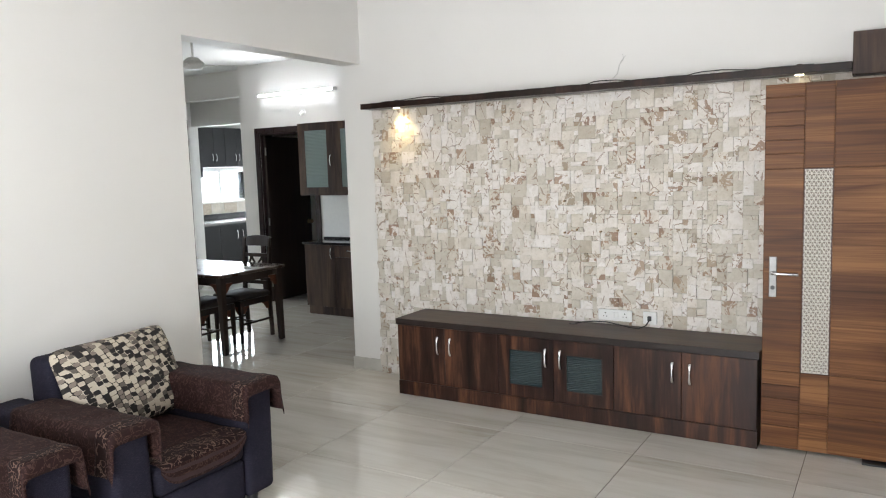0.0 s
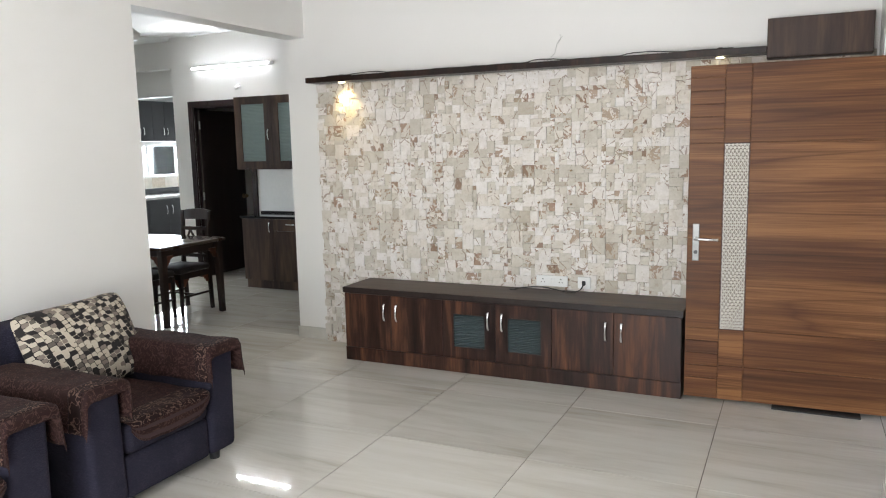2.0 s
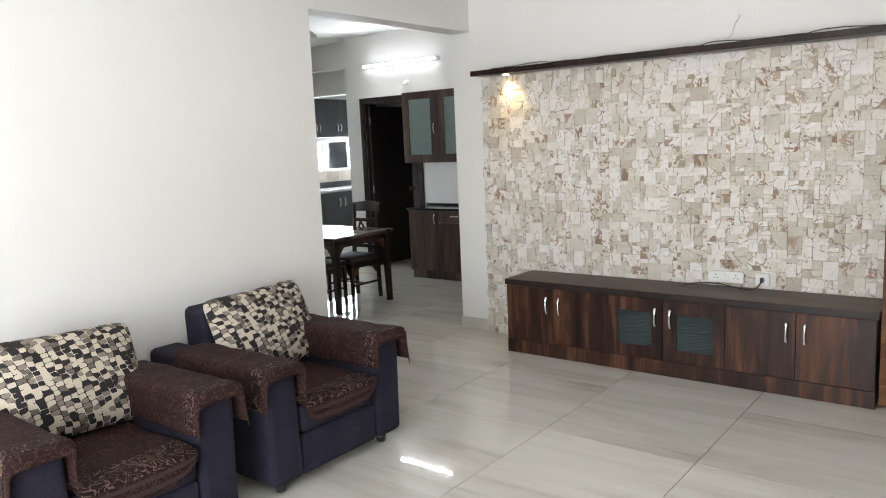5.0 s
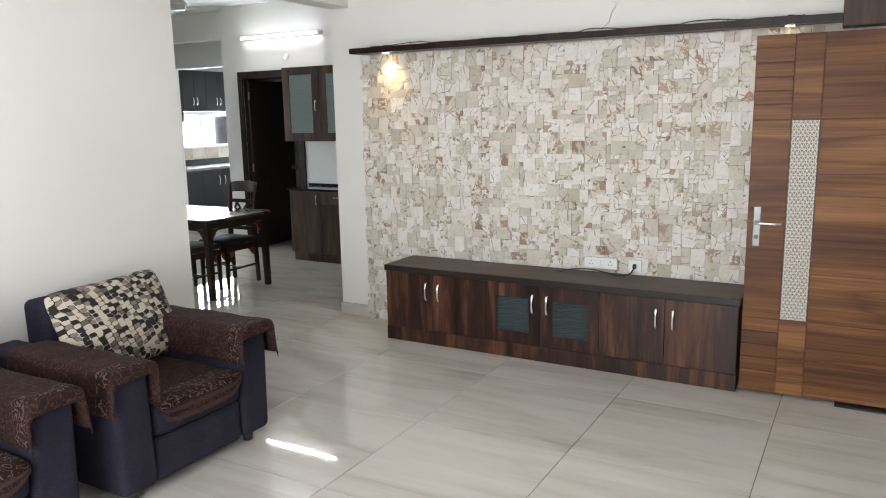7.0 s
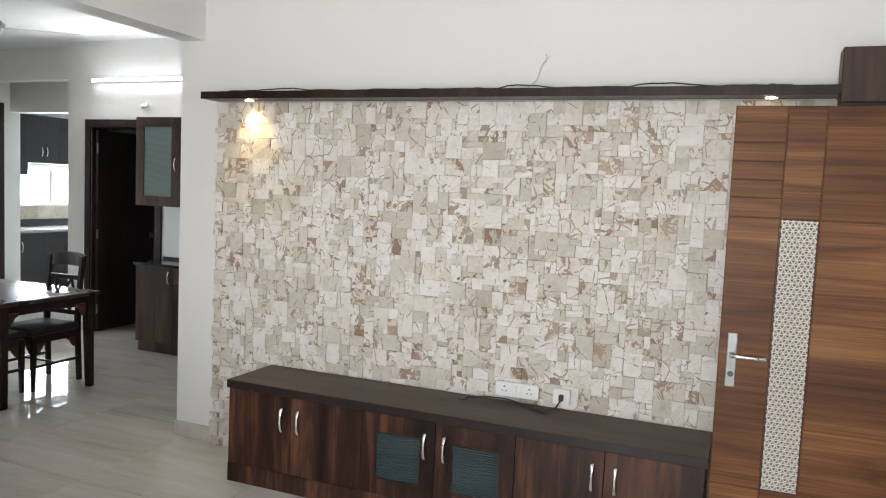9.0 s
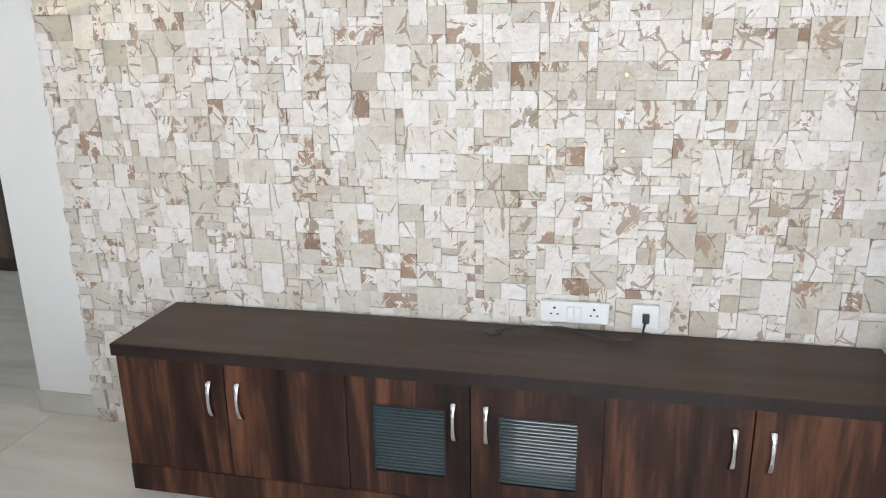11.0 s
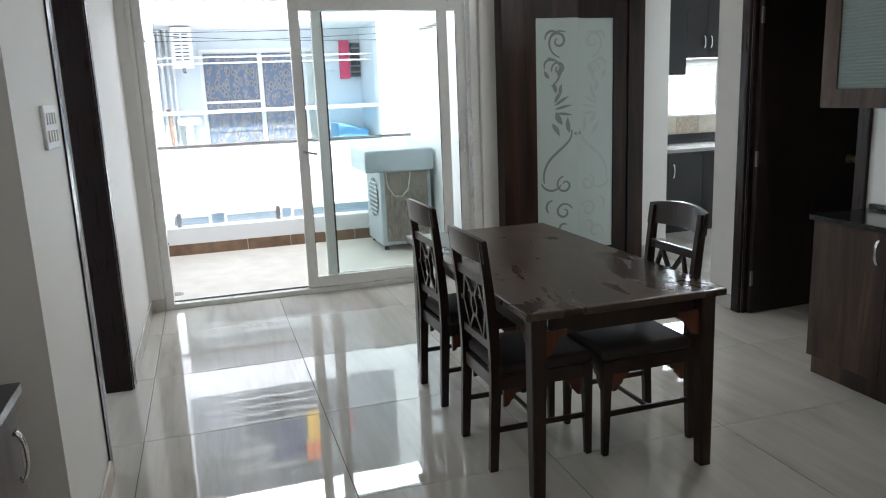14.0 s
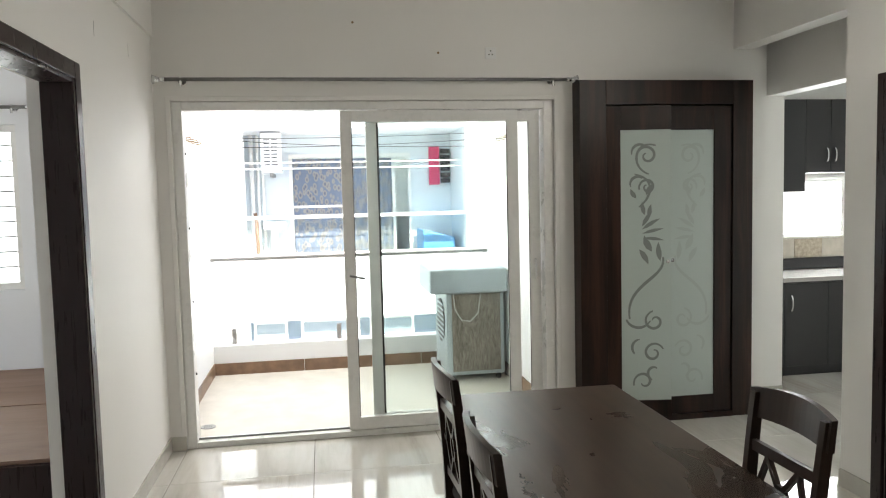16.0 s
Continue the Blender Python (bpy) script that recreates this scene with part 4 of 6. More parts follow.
def scroll_bracket(bm, x, y, z, dx, dy, s, t):
    """A scalloped corner bracket under a rail: from (x, y, z) along (dx, dy)."""
    prof = [(0, 0), (1.0, 0), (0.98, -0.18), (0.80, -0.30), (0.72, -0.28), (0.62, -0.42), (0.55, -0.62), (0.42, -0.66), (0.36, -0.80), (0.22, -0.96), (0.0, -1.0)]
    nrm = Vector((-dy, dx, 0))
    f = [[bm.verts.new(Vector((x + dx * u * s, y + dy * u * s, z + v * s)) + nrm * o) for u, v in prof] for o in (-t / 2, t / 2)]
    bm.faces.new(f[0])
    bm.faces.new(f[1][::-1])
    n = len(prof)
    for i in range(n):
        bm.faces.new((f[0][i], f[0][(i + 1) % n], f[1][(i + 1) % n], f[1][i]))


for sx, x in ((1, -1.445), (-1, -3.025)):
    for sy, y in ((-1, -0.150), (1, 0.610)):
        bm = bmesh.new()
        taper_leg(bm, x, y, 0.716, 0.066, 0.05, sx * 0.012, sy * 0.008)
        part("leg", bm, "chair_wood", tb)
        bm = bmesh.new()
        scroll_bracket(bm, x - sx * 0.03, y, 0.655, -sx, 0, 0.10, 0.022)
        part("bracket", bm, "bracket_wood", tb, "reddish carved corner bracket")
        bm = bmesh.new()
        scroll_bracket(bm, x, y - sy * 0.03, 0.655, 0, -sy, 0.10, 0.022)
        part("bracket", bm, "bracket_wood", tb, "reddish carved corner bracket")

tb.matrix_basis = pose(-2.19, 0.20, 0) @ Matrix.Diagonal((1.0, 0.965, 1.02, 1.0))


def bar(bm, a, b, w, t):
    """A straight bar from a to b (back plane), w across and t deep in y."""
    a, b = Vector(a), Vector(b)
    d = (b - a).normalized()
    s = d.cross(Vector((0, 1, 0))).normalized() * w / 2
    o = Vector((0, t / 2, 0))
    v = [bm.verts.new(p + i * s + j * o) for p in (a, b) for i in (-1, 1) for j in (-1, 1)]
    for q in ((0, 1, 3, 2), (4, 6, 7, 5), (0, 4, 5, 1), (2, 3, 7, 6), (0, 2, 6, 4), (1, 5, 7, 3)):
        bm.faces.new([v[i] for i in q])


def back_y(z):
    return 0.0 if z < 0.42 else -0.05 * ((z - 0.42) / 0.55) ** 1.5


def dining_chair():
    c = thing("dining_chair", (0, 0, 0), "dark wood dining chair with lattice back and leather seat", "chair", "chairs round the table")
    for s in (-1, 1):
        bm = bmesh.new()
        prev = None
        for i in range(13):
            z = 0.95 * i / 12
            hw = 0.014 + 0.006 * (1 - abs(z - 0.45) / 0.5)
            y = back_y(z) - (0.02 * (1 - z / 0.42) if z < 0.42 else 0)
            x = s * (0.185 + 0.012 * max(0, z - 0.4))
            row = [bm.verts.new((x + a * 0.0145, y + b * (hw + 0.003), z)) for a, b in ((-1, -1), (1, -1), (1, 1), (-1, 1))]
            if prev:
                for j in range(4):
                    bm.faces.new((prev[j], prev[(j + 1) % 4], row[(j + 1) % 4], row[j]))
            else:
                bm.faces.new(row[::-1])
            prev = row
        bm.faces.new(prev)
        part("back_leg", bm, "chair_wood", c)
        bm = bmesh.new()
        taper_leg(bm, s * 0.19, 0.41, 0.40, 0.042, 0.028, 0, 0.006)
        part("front_leg", bm, "chair_wood", c)
        part("side_rail", box_bm(s * 0.19 - 0.011, s * 0.19 + 0.011, 0.015, 0.392, 0.345, 0.402, bev=0.002), "chair_wood", c)
        part("stretcher", box_bm(s * 0.19 - 0.008, s * 0.19 + 0.008, 0.0, 0.41, 0.165, 0.187, bev=0.003), "chair_wood", c)
        for y, d in ((0.03, 1), (0.38, -1)):
            bm = bmesh.new()
            scroll_bracket(bm, s * 0.19, y, 0.347, 0, d, 0.075, 0.018)
            part("bracket", bm, "bracket_wood", c, "reddish carved corner bracket")
        bm = bmesh.new()
        scroll_bracket(bm, s * 0.165, 0.412, 0.347, -s, 0, 0.075, 0.018)
        part("bracket", bm, "bracket_wood", c, "reddish carved corner bracket")
    part("front_rail", box_bm(-0.168, 0.168, 0.40, 0.422, 0.345, 0.402, bev=0.002), "chair_wood", c)
    part("back_rail", box_bm(-0.168, 0.168, -0.011, 0.011, 0.345, 0.402, bev=0.002), "chair_wood", c)
    part("cross_stretcher", box_bm(-0.182, 0.182, 0.195, 0.211, 0.168, 0.184, bev=0.003), "chair_wood", c)
    bm = bmesh.new()
    bx(bm, -0.212, 0.212, 0.005, 0.44, 0.403, 0.455, bev=0.022, seg=4)
    for v in bm.verts:
        if v.co.z > 0.43:
            v.co.z += 0.010 * (1 - (v.co.x / 0.212) ** 2)
    part("seat", bm, "seat_leather", c, "worn dark leather seat pad", smooth=True)
    # curved top rail
    bm = bmesh.new()
    prev = None
    for i in range(15):
        u = -1 + 2 * i / 14
        x = u * 0.222
        yo = -0.028 * (1 - u * u)
        z0, z1 = 0.868 + 0.006 * (1 - u * u), 0.958 + 0.018 * (1 - u * u)
        row = [bm.verts.new((x, back_y(z) + yo + o, z)) for z, o in ((z0, -0.011), (z0, 0.011), (z1, 0.010), (z1, -0.010))]
        if prev:
            for j in range(4):
                bm.faces.new((prev[j], prev[(j + 1) % 4], row[(j + 1) % 4], row[j]))
        else:
            bm.faces.new(row[::-1])
        prev = row
    bm.faces.new(prev)
    part("top_rail", bm, "chair_wood", c, smooth=False)
    for z in (0.785, 0.52):
        bm = bmesh.new()
        bar(bm, (-0.178, back_y(z), z), (0.178, back_y(z), z), 0.034, 0.018)
        part("cross_rail", bm, "chair_wood", c)
    # pierced lattice: a lozenge with a hexagon in the middle
    bm = bmesh.new()

    def pz(x, z):
        return (x, back_y(z), z)

    hexa = [(-0.035, 0.655), (-0.02, 0.70), (0.02, 0.70), (0.035, 0.655), (0.02, 0.61), (-0.02, 0.61)]
    for i in range(6):
        bar(bm, pz(*hexa[i]), pz(*hexa[(i + 1) % 6]), 0.015, 0.016)
    for s in (-1, 1):
        for z, zz, e in ((0.70, 0.77, 0.77), (0.61, 0.535, 0.535)):
            bar(bm, pz(s * 0.02, z), pz(s * 0.085, e), 0.017, 0.016)
            bar(bm, pz(s * 0.085, e), pz(s * 0.135, 0.655), 0.017, 0.0155)
        bar(bm, pz(s * 0.135, 0.655), pz(s * 0.18, 0.655), 0.017, 0.0165)
    part("lattice", bm, "chair_wood", c)
    return c


SLIM = Matrix.Diagonal((0.95, 1.0, 1.03, 1.0))
ch = dining_chair()
ch.matrix_basis = pose(-1.825, -0.24, 0) @ SLIM
copy_thing(ch, pose(-2.52, -0.235, 0, 0, 0, 2) @ SLIM)
copy_thing(ch, pose(-1.775, 0.645, 0, 0, 0, 181) @ SLIM)

# ---- dining room: sideboard, glass cupboard, tube light ----
sb = thing("sideboard", (-1.3, 1.9, 0), "brown wood sideboard with black granite top", "sideboard")
bm = bmesh.new()
bx(bm, -2.035, -2.017, 1.72, 2.09, 0.10, 0.83)
bx(bm, -0.638, -0.62, 1.72, 2.09, 0.10, 0.83)
bx(bm, -2.017, -0.638, 2.075, 2.09, 0.10, 0.83)
bx(bm, -2.017, -0.638, 1.72, 2.075, 0.10, 0.118)
part("body", bm, "wenge_front", sb)
part("plinth", box_bm(-2.02, -0.63, 1.725, 1.743, 0.0, 0.099), "wenge_front", sb)
part("top", box_bm(-2.055, -0.60, 1.685, 2.095, 0.832, 0.860, bev=0.004), "black_granite", sb, "polished black granite top")
for i, (x0, x1) in enumerate(((-2.035, -1.58), (-1.58, -1.10), (-1.10, -0.62))):
    z1 = 0.828 if i == 0 else 0.69
    d = part("door", box_bm(x0 + 0.002, x1 - 0.002, 1.700, 1.718, 0.102, z1, bev=0.0015), "wenge_front", sb)
    bm = bmesh.new()
    handle_bm(bm, (x1 - 0.05, 1.70, 0.735 if i == 0 else 0.58), 0.125, (0, -0.024, 0))
    part("handle", bm, "chrome", d, "chrome handle", smooth=True)
    if i:
        d = part("drawer", box_bm(x0 + 0.002, x1 - 0.002, 1.700, 1.718, 0.694, 0.828, bev=0.0015), "wenge_front", sb)
        bm = bmesh.new()
        handle_bm(bm, ((x0 + x1) / 2, 1.70, 0.77), 0.125, (0, -0.024, 0), "x")
        part("handle", bm, "chrome", d, "chrome handle", smooth=True)
bp = thing("wall_board", (-1.33, 2.095, 0.861), "white glossy wall panel above the sideboard", "panel")
part("panel", box_bm(-2.05, -0.62, 2.086, 2.099, 0.885, 1.40, bev=0.002), "white_plastic", bp)
part("edge_strip", box_bm(-2.05, -0.62, 2.070, 2.0995, 0.861, 0.884, bev=0.002), "black_granite", bp)

gc = thing("glass_cupboard", (-1.4, 1.92, 1.40), "wall cupboard with ribbed glass doors", "cupboard")
bm = bmesh.new()
bx(bm, -2.10, -2.082, 1.775, 2.098, 1.40, 2.24)
bx(bm, -1.058, -1.04, 1.775, 2.098, 1.40, 2.24)
bx(bm, -2.082, -1.058, 2.085, 2.098, 1.40, 2.24)
bx(bm, -2.082, -1.058, 1.775, 2.085, 1.40, 1.418)
bx(bm, -2.082, -1.058, 1.775, 2.085, 2.222, 2.24)
bx(bm, -2.082, -1.058, 1.80, 2.085, 1.80, 1.815)
part("body", bm, "wenge_front", gc)
for x0, x1, hs in ((-2.10, -1.572, 1), (-1.568, -1.04, -1)):
    bm = bmesh.new()
    framed_panel(bm, x0, x1, 1.753, 1.773, 1.402, 2.238, x0 + 0.095, x1 - 0.10, 1.495, 2.15)
    d = part("door", bm, "wenge_front", gc)
    part("pane", ribbed_bm(x0 + 0.095, x1 - 0.10, 1.765, 1.495, 2.15, pitch=0.016), "ribbed_glass", d, "blue-grey ribbed glass pane")
    bm = bmesh.new()
    handle_bm(bm, (x1 - 0.045, 1.753, 1.80), 0.13, (0, -0.024, 0))
    part("handle", bm, "chrome", d, "chrome handle", smooth=True)

tl = thing("tube_light", (-2.38, 2.08, 2.64), "lit white fluorescent tube light on the wall", "lamp")
part("housing", box_bm(-3.0, -1.76, 2.060, 2.10, 2.625, 2.665, bev=0.004), "tube_housing", tl)
bm = bmesh.new()
cyl(bm, (-2.975, 2.045, 2.640), (-1.785, 2.045, 2.640), 0.013, seg=16)
part("tube", bm, "tube_glow", tl, "glowing tube", smooth=True)
for x in (-2.99, -1.77):
    part("end_cap", box_bm(x - 0.014, x + 0.014, 2.028, 2.062, 2.618, 2.66, bev=0.003), "tube_housing", tl)
bh = thing("bulb_holder", (-2.3, 2.07, 2.40), "white angled bulb holder on the wall", "fitting")
bm = bmesh.new()
cyl(bm, (-2.30, 2.10, 2.40), (-2.30, 2.088, 2.40), 0.038, seg=18)
part("rose", bm, "white_plastic", bh, smooth=False)
bm = bmesh.new()
cyl(bm, (-2.30, 2.09, 2.40), (-2.30, 2.03, 2.365), 0.022, 0.018, seg=14)
part("socket", bm, "white_plastic", bh, smooth=True)

fan = thing("ceiling_fan", (-1.95, 0.15, 2.72), "off-white three-blade ceiling fan at rest", "fan")
bm = bmesh.new()
cyl(bm, (-1.95, 0.15, 2.80), (-1.95, 0.15, 3.05), 0.013)
cyl(bm, (-1.95, 0.15, 3.0), (-1.95, 0.15, 3.05), 0.03, 0.06)
part("rod", bm, "fan_metal", fan, smooth=True)
bm = bmesh.new()
cyl(bm, (-1.95, 0.15, 2.70), (-1.95, 0.15, 2.76), 0.085, 0.11, seg=24)
cyl(bm, (-1.95, 0.15, 2.76), (-1.95, 0.15, 2.81), 0.11, 0.05, seg=24)
part("motor", bm, "fan_metal", fan, smooth=True)
for i in range(3):
    an = radians(35 + 120 * i)
    bm = bmesh.new()
    prev = None
    for j in range(9):
        r = 0.10 + 0.52 * j / 8
        w = 0.045 + 0.035 * math.sin(min(1, j / 4) * math.pi / 2) - (0.03 if j == 8 else 0)
        row = [bm.verts.new((r, s * w, 2.728 + s * 0.012 + o)) for s in (-1, 1) for o in (0, 0.004)]
        row = [row[0], row[2], row[3], row[1]]
        if prev:
            for q in range(4):
                bm.faces.new((prev[q], prev[(q + 1) % 4], row[(q + 1) % 4], row[q]))
        else:
            bm.faces.new(row)
        prev = row
    bm.faces.new(prev)
    bm.transform(Matrix.Translation((-1.95, 0.15, 0)) @ Matrix.Rotation(an, 4, "Z"))
    part("blade", bm, "fan_metal", fan)

# ---- dark inner door ----


def frame_y(name, x0, x1, z1, y0, y1, wd, material, label):
    """A door frame in a wall across y."""
    t = thing(name, ((x0 + x1) / 2, (y0 + y1) / 2, 0), label, "door frame")
    part("jamb", box_bm(x0, x0 + wd, y0, y1, 0, z1, bev=0.004), material, t)
    part("jamb", box_bm(x1 - wd, x1, y0, y1, 0, z1, bev=0.004), material, t)
    part("head", box_bm(x0 + wd, x1 - wd, y0, y1, z1 - wd, z1, bev=0.004), material, t)
    return t


frame_y("door_frame", -3.12, -2.09, 2.245, 2.075, 2.098, 0.075, "frame_wood", "dark wood door frame beside the sideboard")
frame_y("door_lining", -3.049, -2.151, 2.178, 2.1, 2.3, 0.02, "frame_wood", "dark wood lining of the doorway")
dd = thing("inner_door", (0, 0, 0), "very dark flush wooden door standing open", "door")
part("leaf", box_bm(0, 0.84, -0.018, 0.018, 0.008, 2.14, bev=0.002), "dark_door_wood", dd)
for z in (0.25, 1.05, 1.95):
    part("hinge", box_bm(-0.012, 0.004, -0.024, -0.010, z - 0.05, z + 0.05), "brushed_steel", dd, "steel hinge")
for s in (-1, 1):
    bm = bmesh.new()
    cyl(bm, (0.78, s * 0.018, 1.0), (0.78, s * 0.026, 1.0), 0.03, seg=18)
    cyl(bm, (0.78, s * 0.026, 1.0), (0.78, s * 0.05, 1.0), 0.011, seg=12)
    bmesh.ops.create_uvsphere(bm, u_segments=14, v_segments=10, radius=0.026, matrix=Matrix.Translation((0.78, s * 0.07, 1.0)))
    part("knob", bm, "aged_brass", dd, "round brass knob", smooth=True)
dd.matrix_basis = pose(-3.005, 2.13, 0, 0, 0, 92)

for x, z0, z1 in ((-3.597, 2.497, 2.569), (-4.258, 2.518, 2.591)):
    bm = bmesh.new()
    tube(bm, [(x, -1.7898, z0), (x + 0.006, -1.7898, (z0 + z1) / 2), (x - 0.003, -1.7898, z1)], 0.0015, 6)
    solo("wall_crack", bm, "rail_steel", "hairline crack in the plaster", "crack", at=(x, -1.7898, z0))

# ---- bedroom door and what shows through it ----
frame_y("door_frame", -3.32, -2.15, 2.315, -1.788, -1.782, 0.075, "frame_wood", "dark wood frame of the bedroom door")
frame_y("door_lining", -3.249, -2.221, 2.243, -1.93, -1.792, 0.02, "frame_wood", "dark wood lining of the bedroom doorway")
bd = thing("bed", (-4.6, -3.2, 0), "bare plywood bed base with dark side boards", "bed")
part("side_board", box_bm(-5.68, -3.52, -2.06, -2.02, 0.0, 0.43, bev=0.003), "frame_wood", bd)
part("side_board", box_bm(-5.68, -3.52, -4.14, -4.10, 0.0, 0.43, bev=0.003), "frame_wood", bd)
part("foot_board", box_bm(-3.52, -3.48, -4.14, -2.02, 0.0, 0.43, bev=0.003), "frame_wood", bd)
part("deck_board", box_bm(-4.58, -3.52, -4.10, -2.06, 0.43, 0.45, bev=0.002), "plywood", bd, "bare plywood board")
part("deck_board", box_bm(-5.68, -4.60, -4.10, -2.06, 0.43, 0.45, bev=0.002), "plywood", bd, "bare plywood board")
bw = thing("bedroom_window", (-5.72, -3.6, 1.05), "bedroom window with a steel grille", "window")
for y0, y1, z0, z1 in ((-4.3, -2.95, 1.05, 1.10), (-4.3, -2.95, 2.23, 2.28), (-4.3, -4.25, 1.10, 2.23), (-3.0, -2.95, 1.10, 2.23), (-3.65, -3.6, 1.10, 2.23)):
    part("frame", box_bm(-5.80, -5.74, y0, y1, z0, z1, bev=0.003), "upvc", bw)
for z in [1.10 + 0.115 * i for i in range(1, 10)]:
    bm = bmesh.new()
    cyl(bm, (-5.83, -4.3, z), (-5.83, -2.95, z), 0.006, seg=8)
    part("grille_bar", bm, "brushed_steel", bw)
part("pane", box_bm(-5.772, -5.768, -4.25, -3.0, 1.10, 2.23), "clear_glass", bw).visible_shadow = False


def curtain_rod(name, a, b, label, stand=0.07):
    """A steel rod from a to b with ball ends, held by brackets on the wall behind it (towards -x)."""
    a, b = Vector(a), Vector(b)
    t = thing(name, (a + b) / 2, label, "curtain rod")
    bm = bmesh.new()
    cyl(bm, a, b, 0.0125, seg=14)
    part("rod", bm, "brushed_steel", t, smooth=True)
    d = (b - a).normalized()
    for p, s in ((a, -1), (b, 1)):
        bm = bmesh.new()
        cyl(bm, p, p + d * s * 0.03, 0.018, 0.014, seg=14)
        cyl(bm, p + d * s * 0.03, p + d * s * 0.075, 0.012, 0.03, seg=16)
        part("finial", bm, "chrome", t, smooth=True)
        q = p - d * s * 0.10
        bm = bmesh.new()
        cyl(bm, q, q + Vector((-stand, 0, 0)), 0.008, seg=10)
        cyl(bm, q + Vector((-stand, 0, 0)), q + Vector((-stand + 0.006, 0, 0)), 0.026, seg=16)
        cyl(bm, q + Vector((0, 0, -0.045)), q + Vector((0, 0, 0.018)), 0.009, seg=10)
        part("bracket", bm, "chrome", t)


curtain_rod("curtain_rod", (-5.63, -4.4, 2.40), (-5.63, -2.84, 2.40), "steel curtain rod over the bedroom window")
curtain_rod("curtain_rod", (-4.78, -1.70, 2.47), (-4.78, 1.00, 2.47), "long steel curtain rod over the sliding door")

# washstand in the recess beside the opening
ws = thing("washstand", (-0.6, -2.1, 0), "dark wood washstand with black granite top", "cabinet")
part("top", box_bm(-1.09, -0.02, -2.49, -1.80, 0.82, 0.85, bev=0.003), "black_granite", ws, "polished black granite top")
part("body", box_bm(-1.06, -0.02, -2.49, -1.835, 0.08, 0.82), "wenge_front", ws)
for x0, x1, hx in ((-1.06, -0.54, -1.0), (-0.54, -0.02, -0.10)):
    d = part("door", box_bm(x0 + 0.002, x1 - 0.002, -1.833, -1.815, 0.085, 0.815, bev=0.0015), "wenge_front", ws)
    bm = bmesh.new()
    handle_bm(bm, (hx, -1.815, 0.68), 0.14, (0, 0.024, 0))
    part("handle", bm, "chrome", d, "chrome handle", smooth=True)

# ---- balcony sliding door ----
sd = thing("sliding_door", (-4.92, -0.37, 0), "white uPVC sliding glass door, half open", "door")
for y0, y1, z0, z1 in ((-1.683, -1.62, 0.0, 2.338), (0.852, 0.923, 0.0, 2.338), (-1.62, 0.852, 2.280, 2.338), (-1.62, 0.852, 0.0, 0.040)):
    part("frame", box_bm(-5.0, -4.875, y0, y1, z0, z1, bev=0.004), "upvc", sd)
part("track", box_bm(-4.945, -4.938, -1.62, 0.852, 0.040, 0.052), "brushed_steel", sd)
for x0, x1, y0, y1 in ((-4.93, -4.885, -0.587, 0.665), (-4.992, -4.95, -0.41, 0.842)):
    bm = bmesh.new()
    holed(bm, "x", x0, x1, y0, y1, 0.045, 2.275, [(y0 + 0.075, y1 - 0.078, 0.13, 2.198)])
    s = part("sash", bm, "upvc", sd)
    pane = part("pane", box_bm((x0 + x1) / 2 - 0.003, (x0 + x1) / 2 + 0.003, y0 + 0.07, y1 - 0.07, 0.125, 2.203), "clear_glass", s)
    pane.visible_shadow = False
    bm = bmesh.new()
    # rear sash: left black strip widened to stand for the shade on its stile
    for yy, gw in ((y0 + 0.075, 0.005 if x1 > -4.9 else 0.014), (y1 - 0.083, 0.005)):
        bx(bm, x1 - 0.012, x1 - 0.008, yy, yy + gw, 0.13, 2.198)
    part("gasket", bm, "black_rubber", s)
hd = part("handle", box_bm(-4.886, -4.873, -0.565, -0.53, 1.03, 1.19, bev=0.004), "white_plastic", sd)
bm = bmesh.new()
tube(bm, [(-4.876, -0.548, 1.14), (-4.845, -0.548, 1.14), (-4.838, -0.53, 1.138), (-4.838, -0.45, 1.12)], 0.008, 8)
part("lever", bm, "brushed_steel", hd, smooth=True)
bm = bmesh.new()
tube(bm, [(-4.949, 0.80, 1.06), (-4.925, 0.80, 1.08), (-4.92, 0.80, 1.13), (-4.925, 0.80, 1.18), (-4.949, 0.80, 1.20)], 0.009, 8)
part("pull", bm, "white_plastic", sd, smooth=True)
for z in (0.5, 1.0, 1.5, 2.0):
    bm = bmesh.new()
    cyl(bm, (-4.95, -1.6205, z), (-4.95, -1.614, z), 0.008, seg=8)
    part("screw_cap", bm, "black_plastic", sd)
bm = bmesh.new()
for y0, y1, z0, z1 in ((-1.715, -1.685, 0.10, 2.368), (0.925, 0.955, 0.10, 2.368), (-1.685, 0.925, 2.34, 2.368)):
    bx(bm, -4.85, -4.838, y0, y1, z0, z1, bev=0.003)
solo("trim", bm, "wall_paint", "plaster band around the sliding door", "trim", kind="structure")
wp = thing("wall_socket", (-4.85, 0.47, 2.66), "small white three-pin socket high on the wall", "socket")
part("plate", box_bm(-4.85, -4.842, 0.43, 0.51, 2.62, 2.70, bev=0.003), "white_plastic", wp)
bm = bmesh.new()
for y, z in ((0.47, 2.675), (0.458, 2.65), (0.482, 2.65)):
    cyl(bm, (-4.8425, y, z), (-4.8405, y, z), 0.005, seg=8)
part("pin_holes", bm, "black_plastic", wp)
for y, z in ((-0.48, 2.86), (0.1, 2.66)):
    bm = bmesh.new()
    cyl(bm, (-4.85, y, z), (-4.84, y, z), 0.008, seg=8)
    solo("wall_hook", bm, "aged_brass", "tiny metal hook in the wall", "hook", at=(-4.85, y, z))

